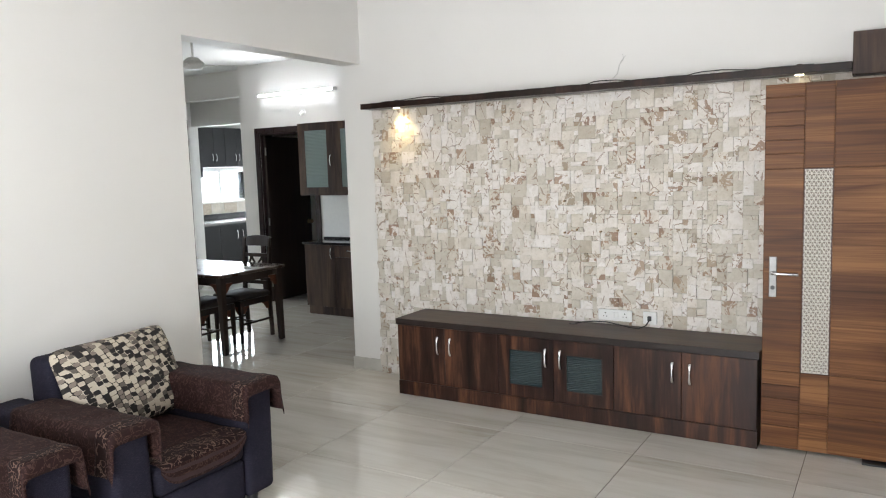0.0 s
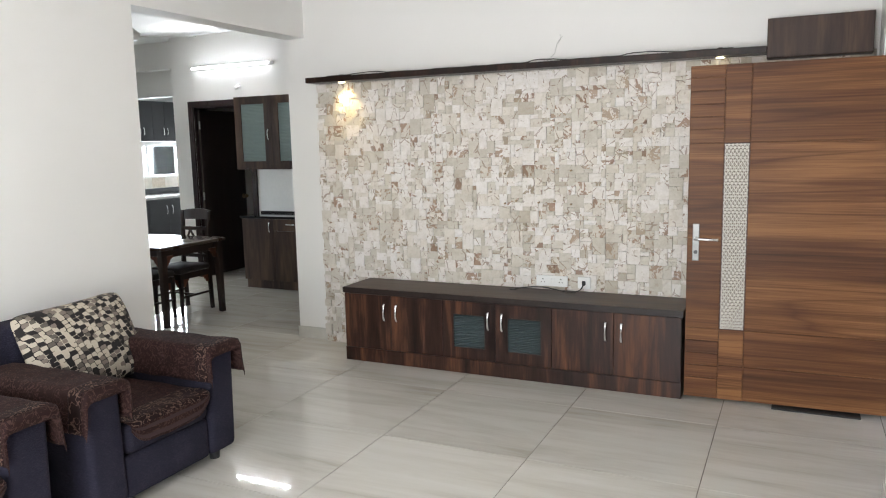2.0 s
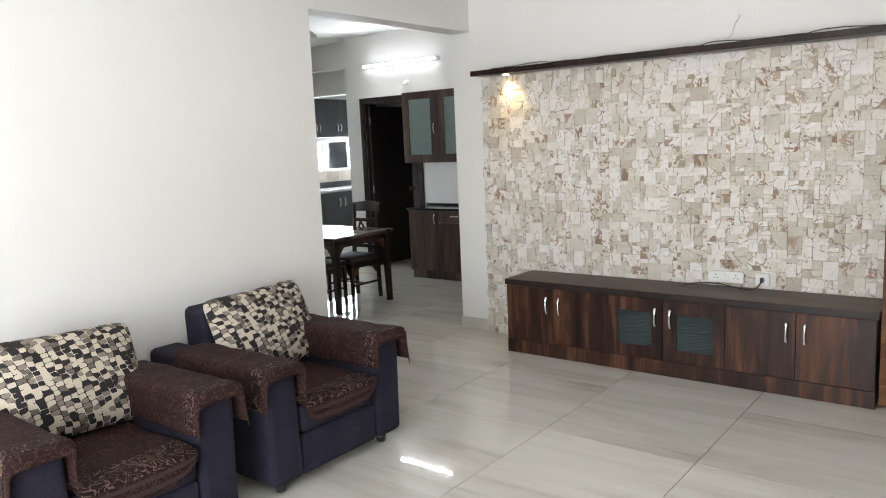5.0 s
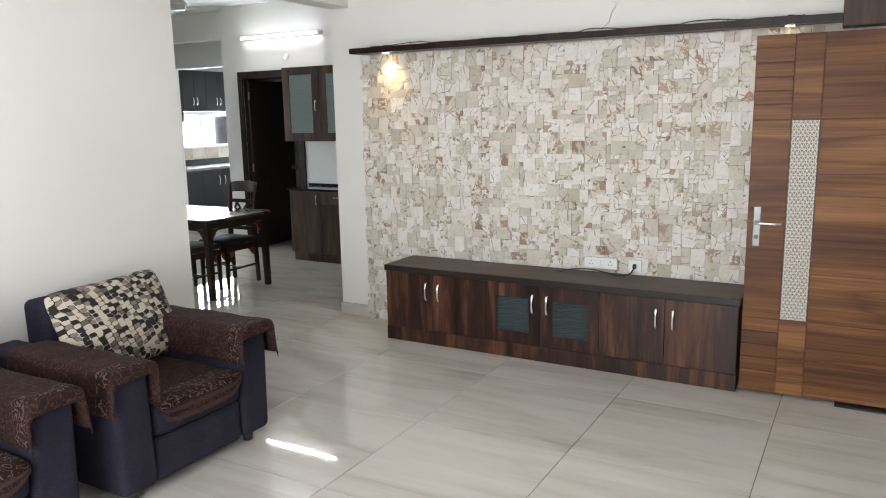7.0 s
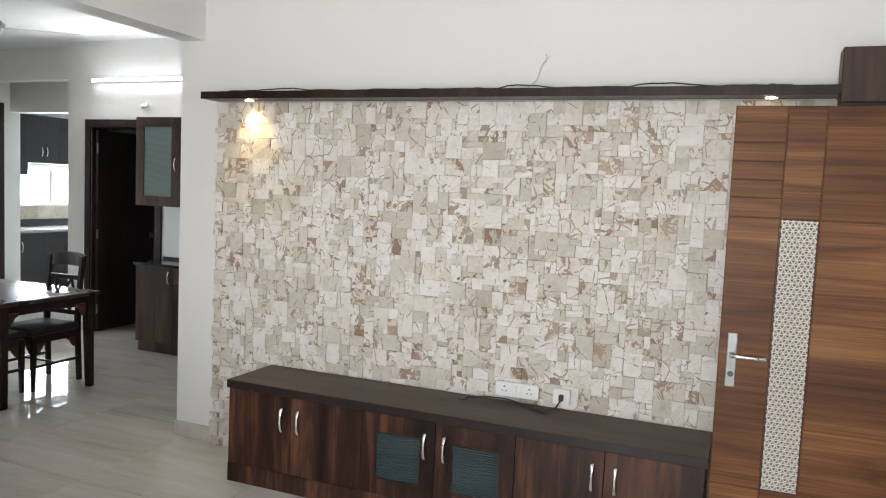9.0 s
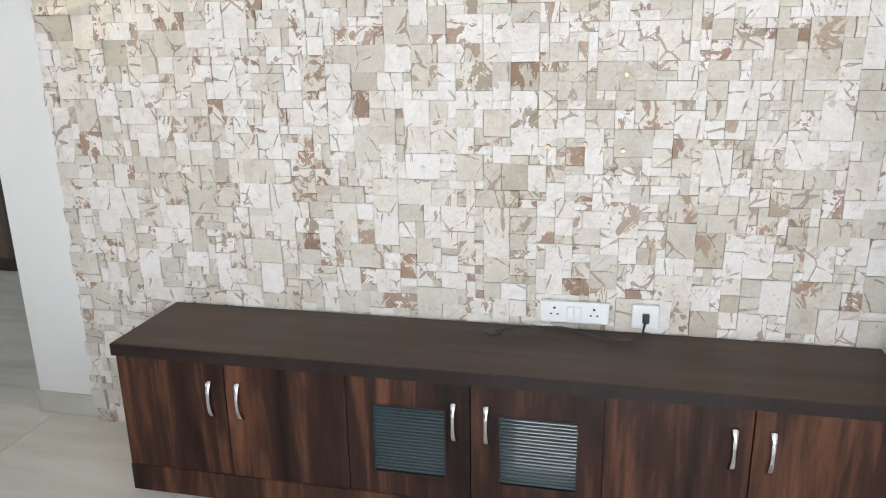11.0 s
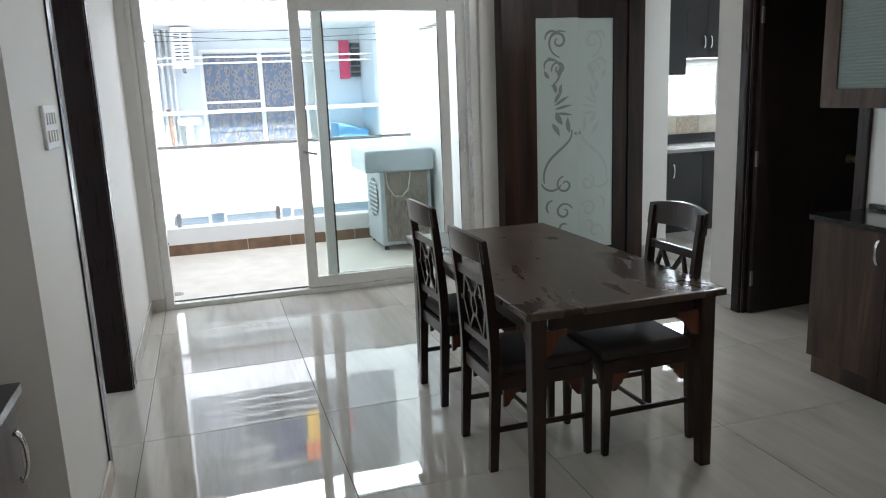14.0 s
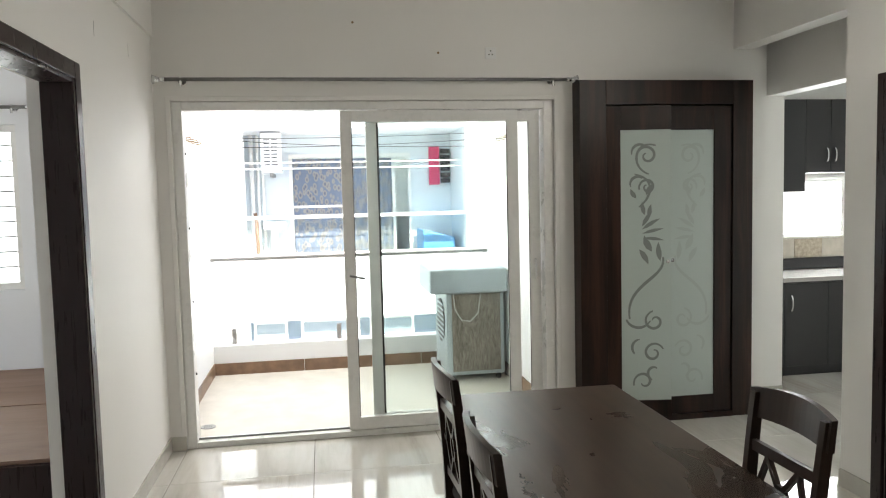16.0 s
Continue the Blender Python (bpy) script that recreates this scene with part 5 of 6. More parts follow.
# ---- prayer-niche door with etched glass ----
pj = thing("niche_frame", (-4.74, 1.71, 0), "dark wood frame round the etched glass doors", "door frame")
X0, X1 = -4.848, -4.70
for y0, y1, z0, z1 in ((1.06, 1.255, 0.0, 2.455), (2.215, 2.37, 0.0, 2.455), (1.255, 2.215, 2.285, 2.455)):
    part("board", box_bm(X0, X1, y0, y1, z0, z1, bev=0.003), "niche_wood", pj)
part("sill", box_bm(X0, X1, 1.255, 2.215, 0.0, 0.04), "niche_wood", pj)


def spiral(cy, cz, r0, r1, a0, a1, w, bm, x, n=26):
    """A flat ribbon that winds from radius r0 to r1 in the yz plane."""
    prev = None
    for i in range(n + 1):
        u = i / n
        a = radians(a0 + (a1 - a0) * u)
        r = r0 + (r1 - r0) * u
        ww = w * (0.35 + 0.65 * math.sin(math.pi * min(1, 0.12 + u * 0.85)))
        row = [bm.verts.new((x, cy + (r + s * ww / 2) * math.cos(a), cz + (r + s * ww / 2) * math.sin(a))) for s in (-1, 1)]
        if prev:
            bm.faces.new((prev[0], prev[1], row[1], row[0]))
        prev = row


def petal(cy, cz, a, length, w, bm, x):
    a = radians(a)
    d, n = (math.cos(a), math.sin(a)), (-math.sin(a), math.cos(a))
    ring = []
    for u, v in ((0, 0), (0.3, 0.45), (0.6, 0.5), (0.85, 0.25), (1, 0), (0.8, -0.12), (0.5, -0.3), (0.25, -0.25)):
        ring.append(bm.verts.new((x, cy + d[0] * u * length + n[0] * v * w, cz + d[1] * u * length + n[1] * v * w)))
    bm.faces.new(ring)


def sweep(p0, p1, p2, p3, w, bm, x, n=22):
    prev = None
    for i in range(n + 1):
        t = i / n
        b = [(1 - t) ** 3, 3 * t * (1 - t) ** 2, 3 * t * t * (1 - t), t ** 3]
        d = [3 * (1 - t) ** 2, 6 * t * (1 - t), 3 * t * t]
        y = sum(q * p[0] for q, p in zip(b, (p0, p1, p2, p3)))
        z = sum(q * p[1] for q, p in zip(b, (p0, p1, p2, p3)))
        dy = d[0] * (p1[0] - p0[0]) + d[1] * (p2[0] - p1[0]) + d[2] * (p3[0] - p2[0])
        dz = d[0] * (p1[1] - p0[1]) + d[1] * (p2[1] - p1[1]) + d[2] * (p3[1] - p2[1])
        L = math.hypot(dy, dz) or 1
        ww = w * (0.4 + 0.6 * math.sin(math.pi * (0.1 + 0.8 * t)))
        row = [bm.verts.new((x, y - s * dz / L * ww / 2, z + s * dy / L * ww / 2)) for s in (-1, 1)]
        if prev:
            bm.faces.new((prev[0], prev[1], row[1], row[0]))
        prev = row


def etched_leaf(mirror):
    """One leaf, hinged on the local z axis, reaching along +y (or -y when mirrored)."""
    s = -1 if mirror else 1
    t = thing("niche_door", (0, 0, 0), "dark wood door with scroll-etched frosted glass", "door", "niche doors")
    w, st = (0.495, 0.135) if mirror else (0.467, 0.107)

    def b(y0, y1, z0, z1, x0=-0.018, x1=0.018):
        y0, y1 = sorted((s * y0, s * y1))
        return box_bm(x0, x1, y0, y1, z0, z1, bev=0.002)

    part("stile", b(0, st, 0, 2.23), "niche_wood", t)
    part("rail", b(st, w, 2.062, 2.23), "niche_wood", t)
    part("rail", b(st, w, 0, 0.125), "niche_wood", t)
    g = part("pane", b(st - 0.005, w, 0.12, 2.067, -0.005, 0.005), "frosted_glass", t, "frosted greenish glass")
    g.visible_shadow = False
    x = 0.0062

    def Y(v):
        return s * (st + v)

    m = bmesh.new()
    layer = itertools.count()

    def lift():
        return x + 0.0002 * next(layer)

    for cy, cz, r0, r1, a0, a1 in ((0.19, 1.88, 0.075, 0.018, 200, -250), (0.14, 1.90, 0.06, 0.06, 60, 190), (0.19, 1.66, 0.06, 0.015, 200, -250), (0.12, 1.68, 0.055, 0.05, 50, 200), (0.24, 0.70, 0.075, 0.018, 100, 520),
                                   (0.23, 0.47, 0.075, 0.02, 20, 450), (0.14, 0.52, 0.07, 0.05, 230, 100), (0.13, 0.75, 0.10, 0.09, 200, 330), (0.16, 0.26, 0.075, 0.02, 200, -150), (0.24, 0.33, 0.06, 0.03, 250, 60)):
        spiral(cy, cz, r0, r1, a0, a1, 0.020, m, lift())
    sweep((0.30, 1.16), (0.33, 1.0), (0.02, 0.98), (0.06, 0.72), 0.022, m, lift())
    sweep((0.25, 1.95), (0.10, 2.0), (0.06, 1.80), (0.20, 1.75), 0.018, m, lift())
    sweep((0.10, 1.75), (0.26, 1.72), (0.22, 1.58), (0.13, 1.52), 0.018, m, lift())
    for cy, cz, a, L, ww in ((0.17, 1.46, 100, 0.10, 0.04), (0.20, 1.44, 80, 0.10, 0.04), (0.15, 1.36, 30, 0.15, 0.035), (0.15, 1.33, 12, 0.16, 0.03), (0.16, 1.30, -8, 0.15, 0.03), (0.15, 1.38, 55, 0.13, 0.04), (0.22, 1.20, 115, 0.13, 0.06),
                             (0.28, 1.13, 95, 0.14, 0.05), (0.13, 1.22, -60, 0.13, 0.05), (0.18, 1.60, 60, 0.09, 0.04), (0.11, 1.58, 120, 0.08, 0.04)):
        petal(cy, cz, a, L, ww, m, lift())
    for v in m.verts:
        v.co.y = Y(v.co.y)
    # darker colour on the open leaf, for its turn to the light
    part("etching", m, "etched_lit" if mirror else "etched_shaded", g, "clear etched floral scrolls")
    k = bmesh.new()
    cyl(k, (0.005, Y(0.33), 1.13), (0.03, Y(0.33), 1.13), 0.008, 0.014, seg=12)
    part("knob", k, "chrome", t, smooth=True)
    return t


el = etched_leaf(False)
el.matrix_basis = pose(-4.735, 1.256, 0.045, 0, 0, -9)
er = etched_leaf(True)
er.matrix_basis = pose(-4.735, 2.214, 0.045)
slab("floor_niche", "skirting_tile", -5.5, -5.05, 1.2, 2.3, -0.1, 0.03, "niche floor", "floor")

# ---- kitchen ----
kc = thing("kitchen_counter", (-5.9, 3.9, 0), "black base cabinets under the kitchen worktop", "cabinet")
part("body", box_bm(-6.198, -5.62, 2.852, 5.198, 0.09, 0.845), "black_laminate", kc)
part("plinth", box_bm(-6.198, -5.67, 2.852, 5.198, 0.0, 0.089), "black_laminate", kc)
ys = (2.852, 3.24, 3.66, 4.08, 4.60, 5.198)
for i in range(5):
    d = part("door", box_bm(-5.618, -5.60, ys[i] + 0.002, ys[i + 1] - 0.002, 0.10, 0.835, bev=0.002), "black_laminate", kc)
    bm = bmesh.new()
    handle_bm(bm, (-5.60, ys[i + 1] - 0.06 if i % 2 == 0 else ys[i] + 0.06, 0.66), 0.15, (0.026, 0, 0))
    part("handle", bm, "chrome", d, "chrome handle", smooth=True)
solo("worktop", box_bm(-6.198, -5.575, 2.852, 5.198, 0.848, 0.888, bev=0.004), "grey_granite", "speckled granite kitchen worktop", "worktop", at=(-5.9, 4.0, 0.848))
solo("worktop_upstand", box_bm(-6.199, -6.17, 2.852, 5.198, 0.890, 0.995, bev=0.003), "black_granite", "black granite upstand behind the worktop", "worktop", at=(-6.18, 4.0, 0.89))
kt = thing("tile_strip", (-6.19, 4.0, 0.996), "beige patterned splash tiles under the window", "tiles")
for i in range(8):
    part("tile", box_bm(-6.199, -6.190, 2.853 + i * 0.293, 2.853 + (i + 1) * 0.293 - 0.003, 0.996, 1.178, bev=0.001), "pattern_tile" if i % 2 else "wall_tile", kt)
for y0, y1, z0 in ((2.852, 3.60, 1.63), (3.60, 4.10, 1.80), (4.10, 4.62, 1.80), (4.62, 5.198, 1.80)):
    u = thing("wall_cupboard", (-6.0, (y0 + y1) / 2, z0), "black laminate kitchen wall cupboard", "cabinet", "kitchen wall cupboards")
    part("body", box_bm(-6.198, -5.87, y0 + 0.001, y1 - 0.001, z0, 2.46), "black_laminate", u)
    ym = (y0 + y1) / 2
    for a, b, hy in ((y0, ym, ym - 0.04), (ym, y1, ym + 0.04)):
        d = part("door", box_bm(-5.868, -5.85, a + 0.002, b - 0.002, z0 + 0.002, 2.458, bev=0.002), "black_laminate", u)
        bm = bmesh.new()
        handle_bm(bm, (-5.85, hy, z0 + 0.16), 0.13, (0.026, 0, 0))
        part("handle", bm, "chrome", d, "chrome handle", smooth=True)
kw = thing("kitchen_window", (-6.3, 4.27, 1.18), "white framed sliding kitchen window", "window")
for y0, y1, z0, z1 in ((3.55, 5.0, 1.18, 1.225), (3.55, 5.0, 1.715, 1.76), (3.55, 3.60, 1.225, 1.715), (4.95, 5.0, 1.225, 1.715), (4.25, 4.31, 1.225, 1.715)):
    part("frame", box_bm(-6.30, -6.23, y0, y1, z0, z1, bev=0.003), "upvc", kw)
part("sill", box_bm(-6.23, -6.185, 3.53, 5.02, 1.18, 1.20, bev=0.003), "skirting_tile", kw)
part("pane", box_bm(-6.268, -6.262, 3.60, 4.95, 1.225, 1.715), "clear_glass", kw).visible_shadow = False

# ---- balcony ----
slab("balcony_floor", "balcony_tile", -7.2, -4.99, -2.0, 1.12, -0.3, 0.002, "dusty beige tiled balcony floor", "floor")
slab("balcony_wall_left", "facade_paint", -7.3, -5.05, -2.0, -1.80, -0.012, 2.9, "white rendered balcony wall")
slab("balcony_wall_right", "facade_paint", -7.3, -5.05, 0.92, 1.12, -0.012, 2.9, "white rendered balcony wall")
slab("balcony_ceiling", "facade_paint", -7.2, -5.05, -2.0, 1.12, 2.9, 3.1, "white slab over the balcony", "ceiling")
slab("balcony_kerb", "facade_paint", -7.2, -7.02, -1.80, 0.92, -0.012, 0.285, "white rendered kerb of the balcony", "kerb", bev=0.01)
for x0, x1, y0, y1 in ((-7.02, -7.008, -1.80, -0.95), (-7.02, -7.008, -0.945, -0.50), (-7.02, -7.008, -0.495, 0.20), (-7.02, -7.008, 0.205, 0.92), (-7.008, -5.05, -1.80, -1.79), (-7.008, -5.05, 0.91, 0.92)):
    slab("baseboard", "brown_tile", x0, x1, y0, y1, -0.012, 0.115, "brown tile skirting of the balcony", "skirting")
rl = thing("balcony_railing", (-7.1, -0.44, 0.285), "glass balcony railing with a steel handrail", "railing")
part("handrail", box_bm(-7.13, -7.08, -1.80, 0.92, 1.092, 1.125, bev=0.006), "rail_steel", rl)
for y0, y1 in ((-1.78, -0.62), (-0.60, 0.90)):
    part("pane", box_bm(-7.11, -7.10, y0, y1, 0.33, 1.085), "clear_glass", rl).visible_shadow = False
for y in (-1.61, -0.60, 0.62):
    bm = bmesh.new()
    bx(bm, -7.125, -7.113, y - 0.022, y + 0.022, 0.285, 0.43, bev=0.003)
    bx(bm, -7.097, -7.085, y - 0.022, y + 0.022, 0.285, 0.43, bev=0.003)
    part("clamp", bm, "rail_steel", rl)

ac = thing("air_cooler", (-6.55, 0.60, 0.002), "grey plastic desert cooler with straw pads", "cooler")
part("body", box_bm(-6.88, -6.22, 0.34, 0.87, 0.05, 0.80, bev=0.015), "cooler_plastic", ac)
part("lid", box_bm(-6.93, -6.17, 0.19, 0.895, 0.80, 1.02, bev=0.02), "cooler_plastic", ac)
part("pad", box_bm(-6.222, -6.205, 0.39, 0.83, 0.09, 0.79), "dry_pad", ac, "dry brown straw pad")
bm = bmesh.new()
cyl(bm, (-6.52, 0.342, 0.52), (-6.52, 0.33, 0.52), 0.2, seg=28)
part("fan_opening", bm, "black_plastic", ac, "round dark fan opening")
bm = bmesh.new()
for i in range(8):
    bx(bm, -6.72, -6.32, 0.322, 0.330, 0.36 + i * 0.045, 0.372 + i * 0.045)
part("louvre", bm, "cooler_plastic", ac)
for x in (-6.83, -6.27):
    for y in (0.39, 0.82):
        bm = bmesh.new()
        cyl(bm, (x, y, 0.002), (x, y, 0.05), 0.025, seg=12)
        part("caster", bm, "black_rubber", ac)
bm = bmesh.new()
tube(bm, [(-6.19, 0.40, 0.80), (-6.18, 0.41, 0.66), (-6.175, 0.47, 0.56), (-6.175, 0.55, 0.55), (-6.18, 0.62, 0.62), (-6.19, 0.65, 0.80)], 0.006, 8)
part("hose", bm, "cable_white", ac, "pale looped hose", smooth=True)

fd = thing("floor_drain", (-5.35, -1.62, 0.002), "small round steel floor drain", "drain")
bm = bmesh.new()
cyl(bm, (-5.35, -1.62, 0.002), (-5.35, -1.62, 0.006), 0.055, seg=20)
part("rim", bm, "rail_steel", fd)
for i in range(4):
    part("slot", box_bm(-5.39, -5.31, -1.648 + i * 0.016, -1.642 + i * 0.016, 0.006, 0.0068), "black_plastic", fd)

# clothes-line brackets on both balcony walls
for y, s in ((-1.80, 1), (0.92, -1)):
    ln = thing("clothes_hooks", (-6.0, y, 2.18), "rusty hooks with short line on the balcony wall", "hook")
    for i in range(4):
        bm = bmesh.new()
        x = -6.3 + i * 0.16
        tube(bm, [(x, y, 2.17), (x, y + s * 0.08, 2.18), (x + 0.05, y + s * 0.09, 2.16), (x + 0.07, y + s * 0.05, 2.15)], 0.006, 6)
        part("hook", bm, "aged_brass", ln)

# ---- the building across the gap ----
ob = thing("opposite_building", (-11.2, 0, -6), "white rendered apartment building across the gap", "building")
bm = bmesh.new()
holed(bm, "x", -11.3, -11.0, -14, 2.4, -6, 6.5, [(-1.85, 1.48, 0.84, 2.71), (-1.85, 1.48, -0.75, -0.15), (-1.95, 1.48, 3.12, 5.3)])
part("wall", bm, "facade_paint", ob)
part("recess_wall", box_bm(-12.5, -12.4, -2.15, 1.8, -0.9, 6.0), "facade_blue_paint", ob, "pale blue recessed wall")
for y in (-1.97, 1.58):
    part("recess_side", box_bm(-12.4, -11.3, y - 0.1, y, -0.9, 6.0), "facade_blue_paint", ob)
part("recess_floor", box_bm(-12.4, -11.3, -1.95, 1.48, 0.5, 0.6), "facade_paint", ob)
part("roof", box_bm(-20, -10.8, -14.2, 2.6, 6.5, 6.7), "facade_paint", ob)
wn = part("window", box_bm(-12.4, -12.36, -1.24, 0.79, 0.6, 2.40), "upvc", ob)
for y0, y1 in ((-1.19, -0.29), (-0.23, 0.47), (0.52, 0.74)):
    part("pane", box_bm(-12.36, -12.352, y0, y1, 0.66, 2.34), "clear_glass", wn)
part("transom", box_bm(-12.35, -12.31, -1.22, -0.24, 1.51, 1.55), "upvc", wn)
for y0, y1 in ((-1.18, -0.30), (-0.22, 0.46)):
    bm = bmesh.new()
    n = 34
    prev = None
    for i in range(n + 1):
        y = y0 + (y1 - y0) * i / n
        xx = -12.345 + 0.004 * math.sin(i * 1.1)
        row = [bm.verts.new((xx, y, z)) for z in (0.68, 2.32)]
        if prev:
            bm.faces.new((prev[0], row[0], row[1], prev[1]))
        prev = row
    part("curtain", bm, "curtain_cloth", wn, "dark patterned curtain")
for z in (2.13, 2.22):
    bm = bmesh.new()
    cyl(bm, (-11.4, -1.85, z), (-11.4, 1.48, z), 0.008, seg=8)
    part("line", bm, "white_plastic", ob)
part("handrail", box_bm(-11.18, -11.12, -1.85, 1.48, 1.37, 1.42), "white_plastic", ob)
part("balustrade_pane", box_bm(-11.156, -11.146, -1.85, 1.48, 0.86, 1.37), "clear_glass", ob).visible_shadow = False
for y, pr in ((-1.84, 0.035), (-1.74, 0.022), (-1.66, 0.022)):
    bm = bmesh.new()
    cyl(bm, (-12.34, y, 0.6), (-12.34, y, 2.9), pr, seg=10)
    part("pipe", bm, "white_plastic", ob)
for y0, y1 in ((-1.8, -1.3), (-1.1, -0.2), (-0.05, 0.64)):
    w2 = part("lower_window", box_bm(-11.25, -11.2, y0, y1, -0.72, -0.18), "upvc", ob)
    part("pane", box_bm(-11.2, -11.195, y0 + 0.04, y1 - 0.04, -0.68, -0.22), "far_pane", w2)
bm = bmesh.new()
bx(bm, -11.9, -11.6, -1.63, -1.32, 2.08, 2.70, bev=0.01)
au = thing("ac_unit", (-11.75, -1.47, 2.08), "white air-conditioner unit with slotted grille", "air conditioner")
part("case", bm, "white_plastic", au)
bm = bmesh.new()
for i in range(9):
    for j in range(2):
        bx(bm, -11.602, -11.595, -1.58 + j * 0.115, -1.49 + j * 0.115, 2.14 + i * 0.055, 2.155 + i * 0.055)
part("slots", bm, "black_plastic", au)
part("bracket", box_bm(-12.4, -11.6, -1.5, -1.45, 2.02, 2.075), "brushed_steel", au)
part("recess_floor", box_bm(-12.4, -11.3, -1.95, 1.48, 2.72, 2.97), "facade_paint", ob)
up = part("window", box_bm(-12.4, -12.36, -1.12, 0.86, 2.97, 4.87), "upvc", ob)
for y0, y1 in ((-1.07, -0.17), (-0.11, 0.81)):
    part("pane", box_bm(-12.36, -12.352, y0, y1, 3.03, 4.77), "far_pane", up)
for z in (3.33, 3.47, 3.61, 3.75):
    part("rail_bar", box_bm(-11.16, -11.14, -1.62, 1.48, z, z + 0.014), "white_plastic", ob)
plain("yellow_cloth", (0.72, 0.48, 0.06), 0.85)
plain("navy_cloth", (0.05, 0.07, 0.16), 0.85)
plain("orange_cloth", (0.70, 0.20, 0.05), 0.85)
for y0, y1, z0, z1, mt, lb in ((-0.05, 0.32, 3.82, 4.42, "yellow_cloth", "yellow cloth hung on the upper balcony"), (0.5, 0.75, 3.87, 4.37, "red_cloth", "red cloth hung on the upper balcony"),
                               (-0.65, -0.12, 3.97, 4.67, "navy_cloth", "navy cloth hung on the upper balcony"), (-0.1, 0.2, 4.43, 4.77, "orange_cloth", "orange cloth hung on the upper balcony")):
    bm = bmesh.new()
    prev = None
    for i in range(13):
        y = y0 + (y1 - y0) * i / 12
        xx = -11.42 + 0.03 * math.sin(i * 1.3)
        row = [bm.verts.new((xx + a, y, z)) for z in (z0, z1) for a in (0, 0.012)]
        row = [row[0], row[1], row[3], row[2]]
        if prev:
            for q in range(4):
                bm.faces.new((prev[q], prev[(q + 1) % 4], row[(q + 1) % 4], row[q]))
        else:
            bm.faces.new(row)
        prev = row
    bm.faces.new(prev)
    solo("hanging_cloth", bm, mt, lb, "cloth", "clothes drying opposite", at=(-11.42, (y0 + y1) / 2, z0))
for z in (4.42, 4.77, 4.67, 4.37):
    bm = bmesh.new()
    cyl(bm, (-11.415, -1.62, z), (-11.415, 1.48, z), 0.006, seg=6)
    part("line", bm, "white_plastic", ob)
solo("red_cloth", box_bm(-12.35, -12.30, 1.10, 1.28, 1.85, 2.5, bev=0.01), "red_cloth", "red cloth hung on the far balcony", "cloth", at=(-12.33, 1.19, 1.85))
bm = bmesh.new()
for i in range(6):
    bx(bm, -12.35, -12.30, 1.30, 1.46, 1.88 + i * 0.1, 1.95 + i * 0.1)
solo("folded_clothes", bm, "black_plastic", "dark folded clothes on a far hanging rack", "cloth", at=(-12.33, 1.38, 1.88))
bm = bmesh.new()
bx(bm, -12.3, -11.5, 0.86, 1.38, 0.6, 1.12, bev=0.02)
for v in bm.verts:
    if v.co.z > 0.9:
        v.co.z -= 0.25 * (v.co.y - 0.86)
solo("blue_tank", bm, "blue_sheet", "blue plastic sheet over a crate", "crate", at=(-11.9, 1.1, 0.6))
bm = bmesh.new()
tube(bm, [(-12.2, -1.76, 0.6), (-12.2, -1.78, 1.3), (-12.2, -1.80, 1.45)], 0.03, 8)
solo("broom", bm, "plywood", "broom leaning on the far balcony", "broom", at=(-12.2, -1.78, 0.6))
bm = bmesh.new()
bx(bm, -12.38, -12.05, -1.68, -1.30, 1.18, 1.30, bev=0.05)
cyl(bm, (-12.25, -1.5, 0.6), (-12.25, -1.5, 1.2), 0.05, 0.07, seg=14)
solo("wash_basin", bm, "white_plastic", "white pedestal wash basin on the far balcony", "basin", at=(-12.2, -1.5, 0.6))
for k2, (z0, z1, sag) in enumerate(((2.62, 2.74, 0.12), (2.50, 2.70, 0.16), (2.74, 2.50, 0.2))):
    bm = bmesh.new()
    tube(bm, [(-10.995 + 0.5 * (i / 20) * (1 - i / 20), -4 + 8 * i / 20, z0 + (z1 - z0) * i / 20 - sag * 4 * (i / 20) * (1 - i / 20)) for i in range(21)], 0.005, 6)
    solo("overhead_cable", bm, "black_rubber", "sagging black cable between the buildings", "cable", "overhead cables", smooth=True, at=(-10.9, 0, 2.5))


# backdrop added to catch the sun and whiten the kitchen window's view
nb = thing("neighbour_building", (-10.4, 6.0, -6), "pale sunlit backdrop added outside the kitchen window", "building")
part("wall", box_bm(-10.6, -10.2, 2.7, 10.0, -6, 4.4), "facade_paint", nb)
part("roof", box_bm(-14.0, -10.0, 2.6, 10.2, 4.4, 4.6), "facade_paint", nb)

# ---- stone cladding, piece by piece ----
rnd = random.Random(21)
UX, UZ = 0.0305, 0.0302
SX0, SZ0 = 0.305, 0.0
NX, NZ = int((4.28 - SX0) / UX), int(2.148 / UZ)
clad = slab("stone_cladding", "stone_bed", 0.31, 4.285, -0.012, 0.0, 0.0, 2.149, "split-face stone cladding in cream, white and brown", "cladding")
ORI[clad] = Vector((0, 0, 0))
used = [[False] * NZ for _ in range(NX)]
pieces = []
kinds = [(1, 1), (2, 1), (1, 2), (2, 2), (2, 2), (3, 2), (2, 3), (3, 3), (3, 1), (2, 2), (2, 1), (4, 3), (3, 2), (3, 4)]
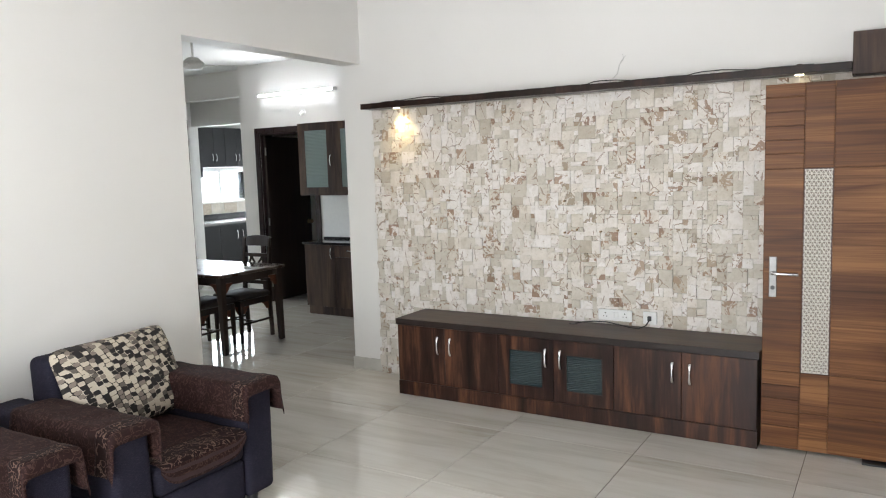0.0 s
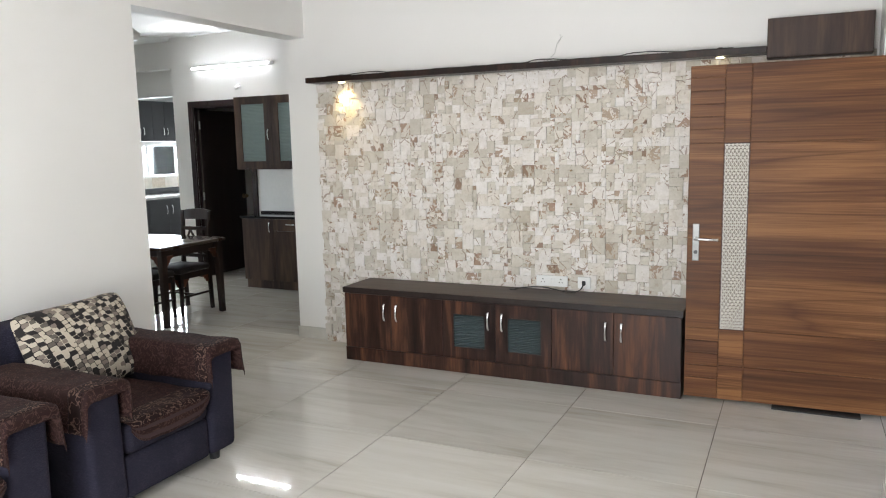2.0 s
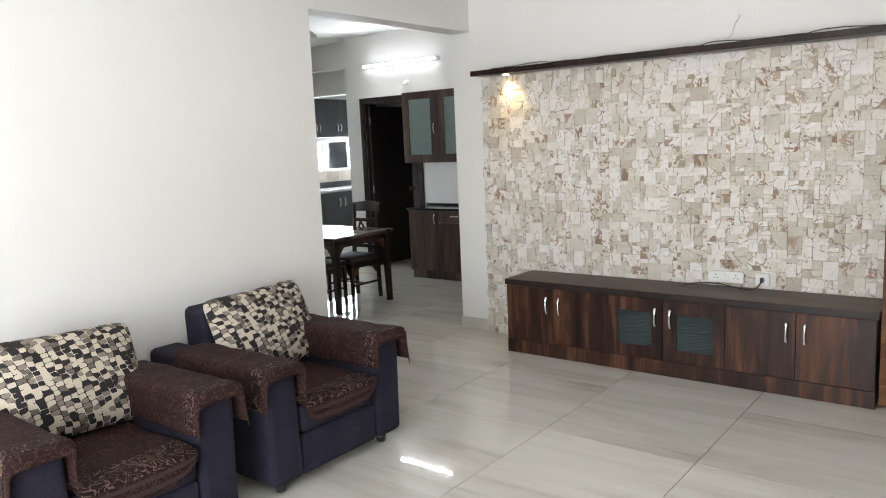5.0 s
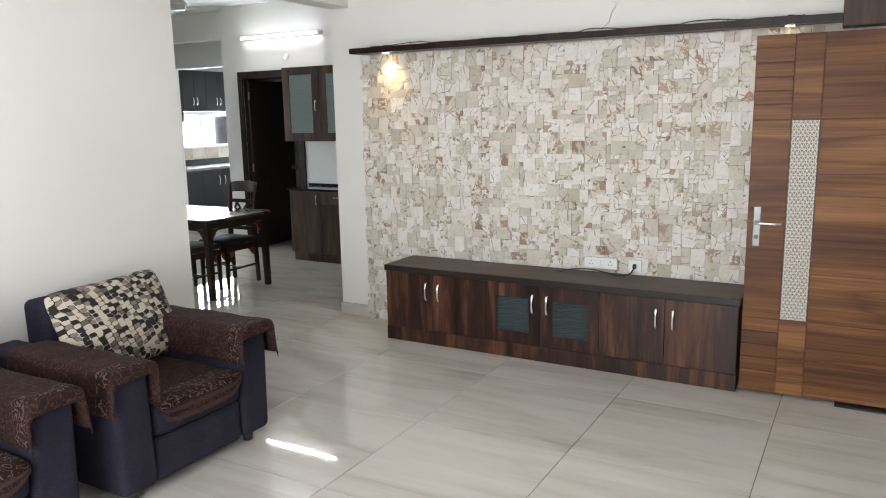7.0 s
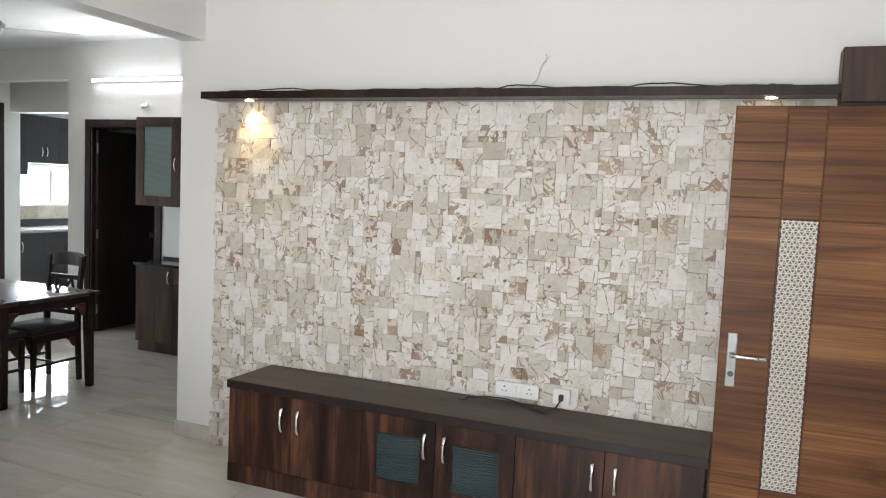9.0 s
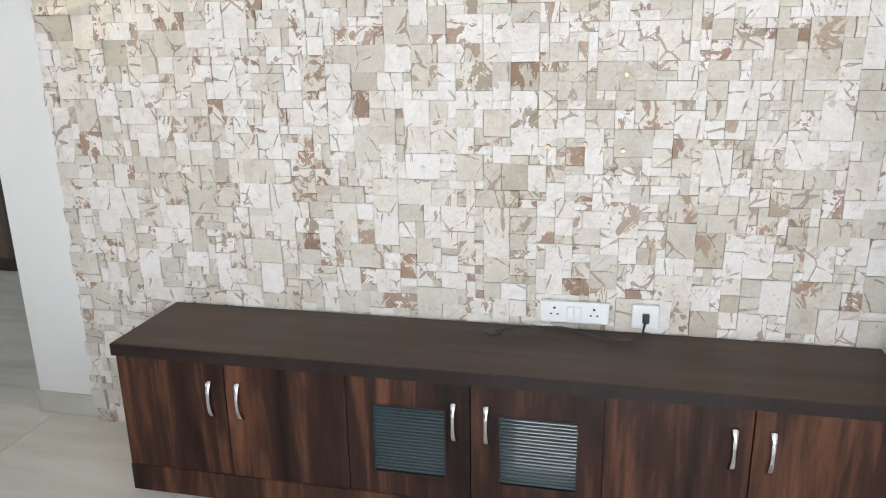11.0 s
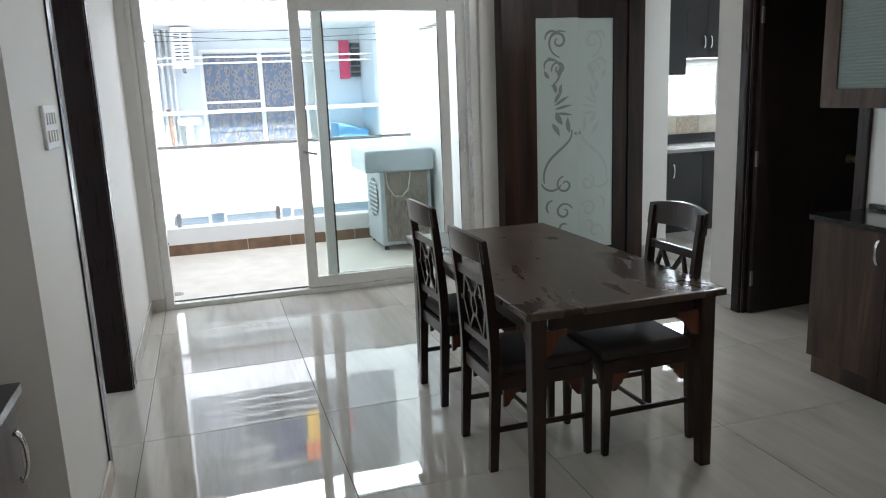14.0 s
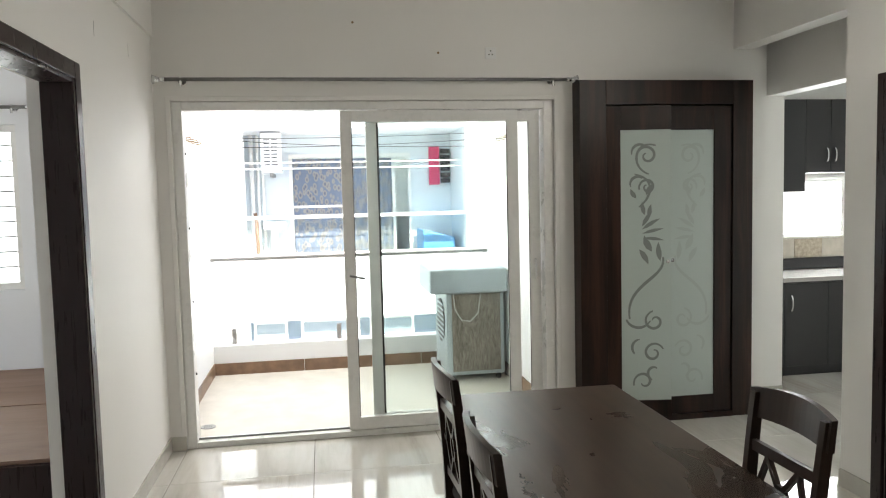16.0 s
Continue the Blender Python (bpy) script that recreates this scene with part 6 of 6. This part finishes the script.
for j in range(NZ - 1, -1, -1):
    for i in range(NX):
        if used[i][j]:
            continue
        rnd.shuffle(kinds)
        for w, h in kinds + [(1, 1)]:
            if i + w <= NX and j - h + 1 >= 0 and all(not used[a][b] for a in range(i, i + w) for b in range(j - h + 1, j + 1)):
                break
        for a in range(i, i + w):
            for b in range(j - h + 1, j + 1):
                used[a][b] = True
        pieces.append((i, j - h + 1, w, h))


def stone_verts(w, h, r):
    """A split stone: flat sides and an uneven face of 3 x 3 points, facing -y."""
    W, D = w * UX - 0.0010, 0.010
    Hh = h * UZ - 0.0010
    vs, fs = [], []
    for b in range(3):
        for a in range(3):
            e = 0.0012 if (a != 1 or b != 1) else 0.0
            vs.append((W * (a / 2 - 0.5) + (r.uniform(-1, 1) * 0.0007 if a != 1 else r.uniform(-1, 1) * 0.1 * W), -D - r.uniform(0, 0.006) + e, Hh * (b / 2 - 0.5) + (r.uniform(-1, 1) * 0.0007 if b != 1 else r.uniform(-1, 1) * 0.1 * Hh)))
    n = 9
    for b in (0, 2):
        for a in (0, 2):
            vs.append((vs[b * 3 + a][0], 0.014, vs[b * 3 + a][2]))
    for b in range(2):
        for a in range(2):
            fs.append((b * 3 + a, b * 3 + a + 1, b * 3 + a + 4, b * 3 + a + 3))
    fs += [(0, n, n + 1, 2, 1), (6, 7, 8, n + 3, n + 2), (0, 3, 6, n + 2, n), (2, n + 1, n + 3, 8, 5)]
    return vs, fs


shared = {}
rest_v, rest_f = [], []
count = 0
order = sorted(range(len(pieces)), key=lambda q: 0 if (0.30 < SX0 + pieces[q][0] * UX < 1.6 and 0.58 < pieces[q][1] * UZ < 1.45) else 1)
for q in order:
    i, j, w, h = pieces[q]
    cx, cz = SX0 + (i + w / 2) * UX, SZ0 + (j + h / 2) * UZ
    if i == 0:
        cx += rnd.uniform(-0.012, 0.006)
    cy = -0.018 - rnd.choice((0.0, 0.002, 0.004, 0.006, 0.009))
    rot = Euler((rnd.uniform(-1, 1) * 0.045, rnd.uniform(-1, 1) * 0.010, rnd.uniform(-1, 1) * 0.055))
    if count < 300:
        key = (w, h, rnd.randrange(3))
        if key not in shared:
            me = bpy.data.meshes.new("stone")
            v, fc = stone_verts(w, h, rnd)
            me.from_pydata(v, [], fc)
            me.materials.append(MATS["split_stone"])
            shared[key] = me
        o = new("stone", shared[key])
        o.parent = clad
        o.location, o.rotation_euler = (cx, cy, cz), rot
        count += 1
    else:
        v, fc = stone_verts(w, h, rnd)
        m = Matrix.Translation((cx, cy, cz)) @ rot.to_matrix().to_4x4()
        base = len(rest_v)
        rest_v += [tuple(m @ Vector(p)) for p in v]
        rest_f += [tuple(base + a for a in f) for f in fc]
me = bpy.data.meshes.new("stones")
me.from_pydata(rest_v, [], rest_f)
me.materials.append(MATS["split_stone"])
o = new("stones", me)
o.parent = clad
tagged(o, "cream, white and brown split stones", kind="stuff")

# ---- floor tiles ----
floor = slab("floor", "tile_joint", -6.4, 4.6, -7.4, 5.4, -0.25, -0.0025, "large glossy beige marble-look floor tiles", "floor")
ORI[floor] = Vector((0, 0, 0))
PX, PY = 0.862, 0.853
tile_me = mesh_of("tile", box_bm(-PX / 2 + 0.0018, PX / 2 - 0.0018, -PY / 2 + 0.0018, PY / 2 - 0.0018, -0.012, 0.0, bev=0.0008, seg=1), "floor_tile")
for i in range(-8, 7):
    for j in range(-10, 8):
        x, y = -0.786 + (i + 0.5) * PX, 0.02 + (j + 0.5) * PY
        if x > 4.9 or x < -6.6 or y < -7.6 or y > 5.5 or (x < -0.5 and y < -5.4) or (x < -5.3 and y < 2.4 and y > -2.2):
            continue
        if x < -4.6 and -2.2 < y < 2.3 and x < -5.0:
            continue
        o = new("tile", tile_me)
        o.parent = floor
        o.location = (x, y, 0.0)
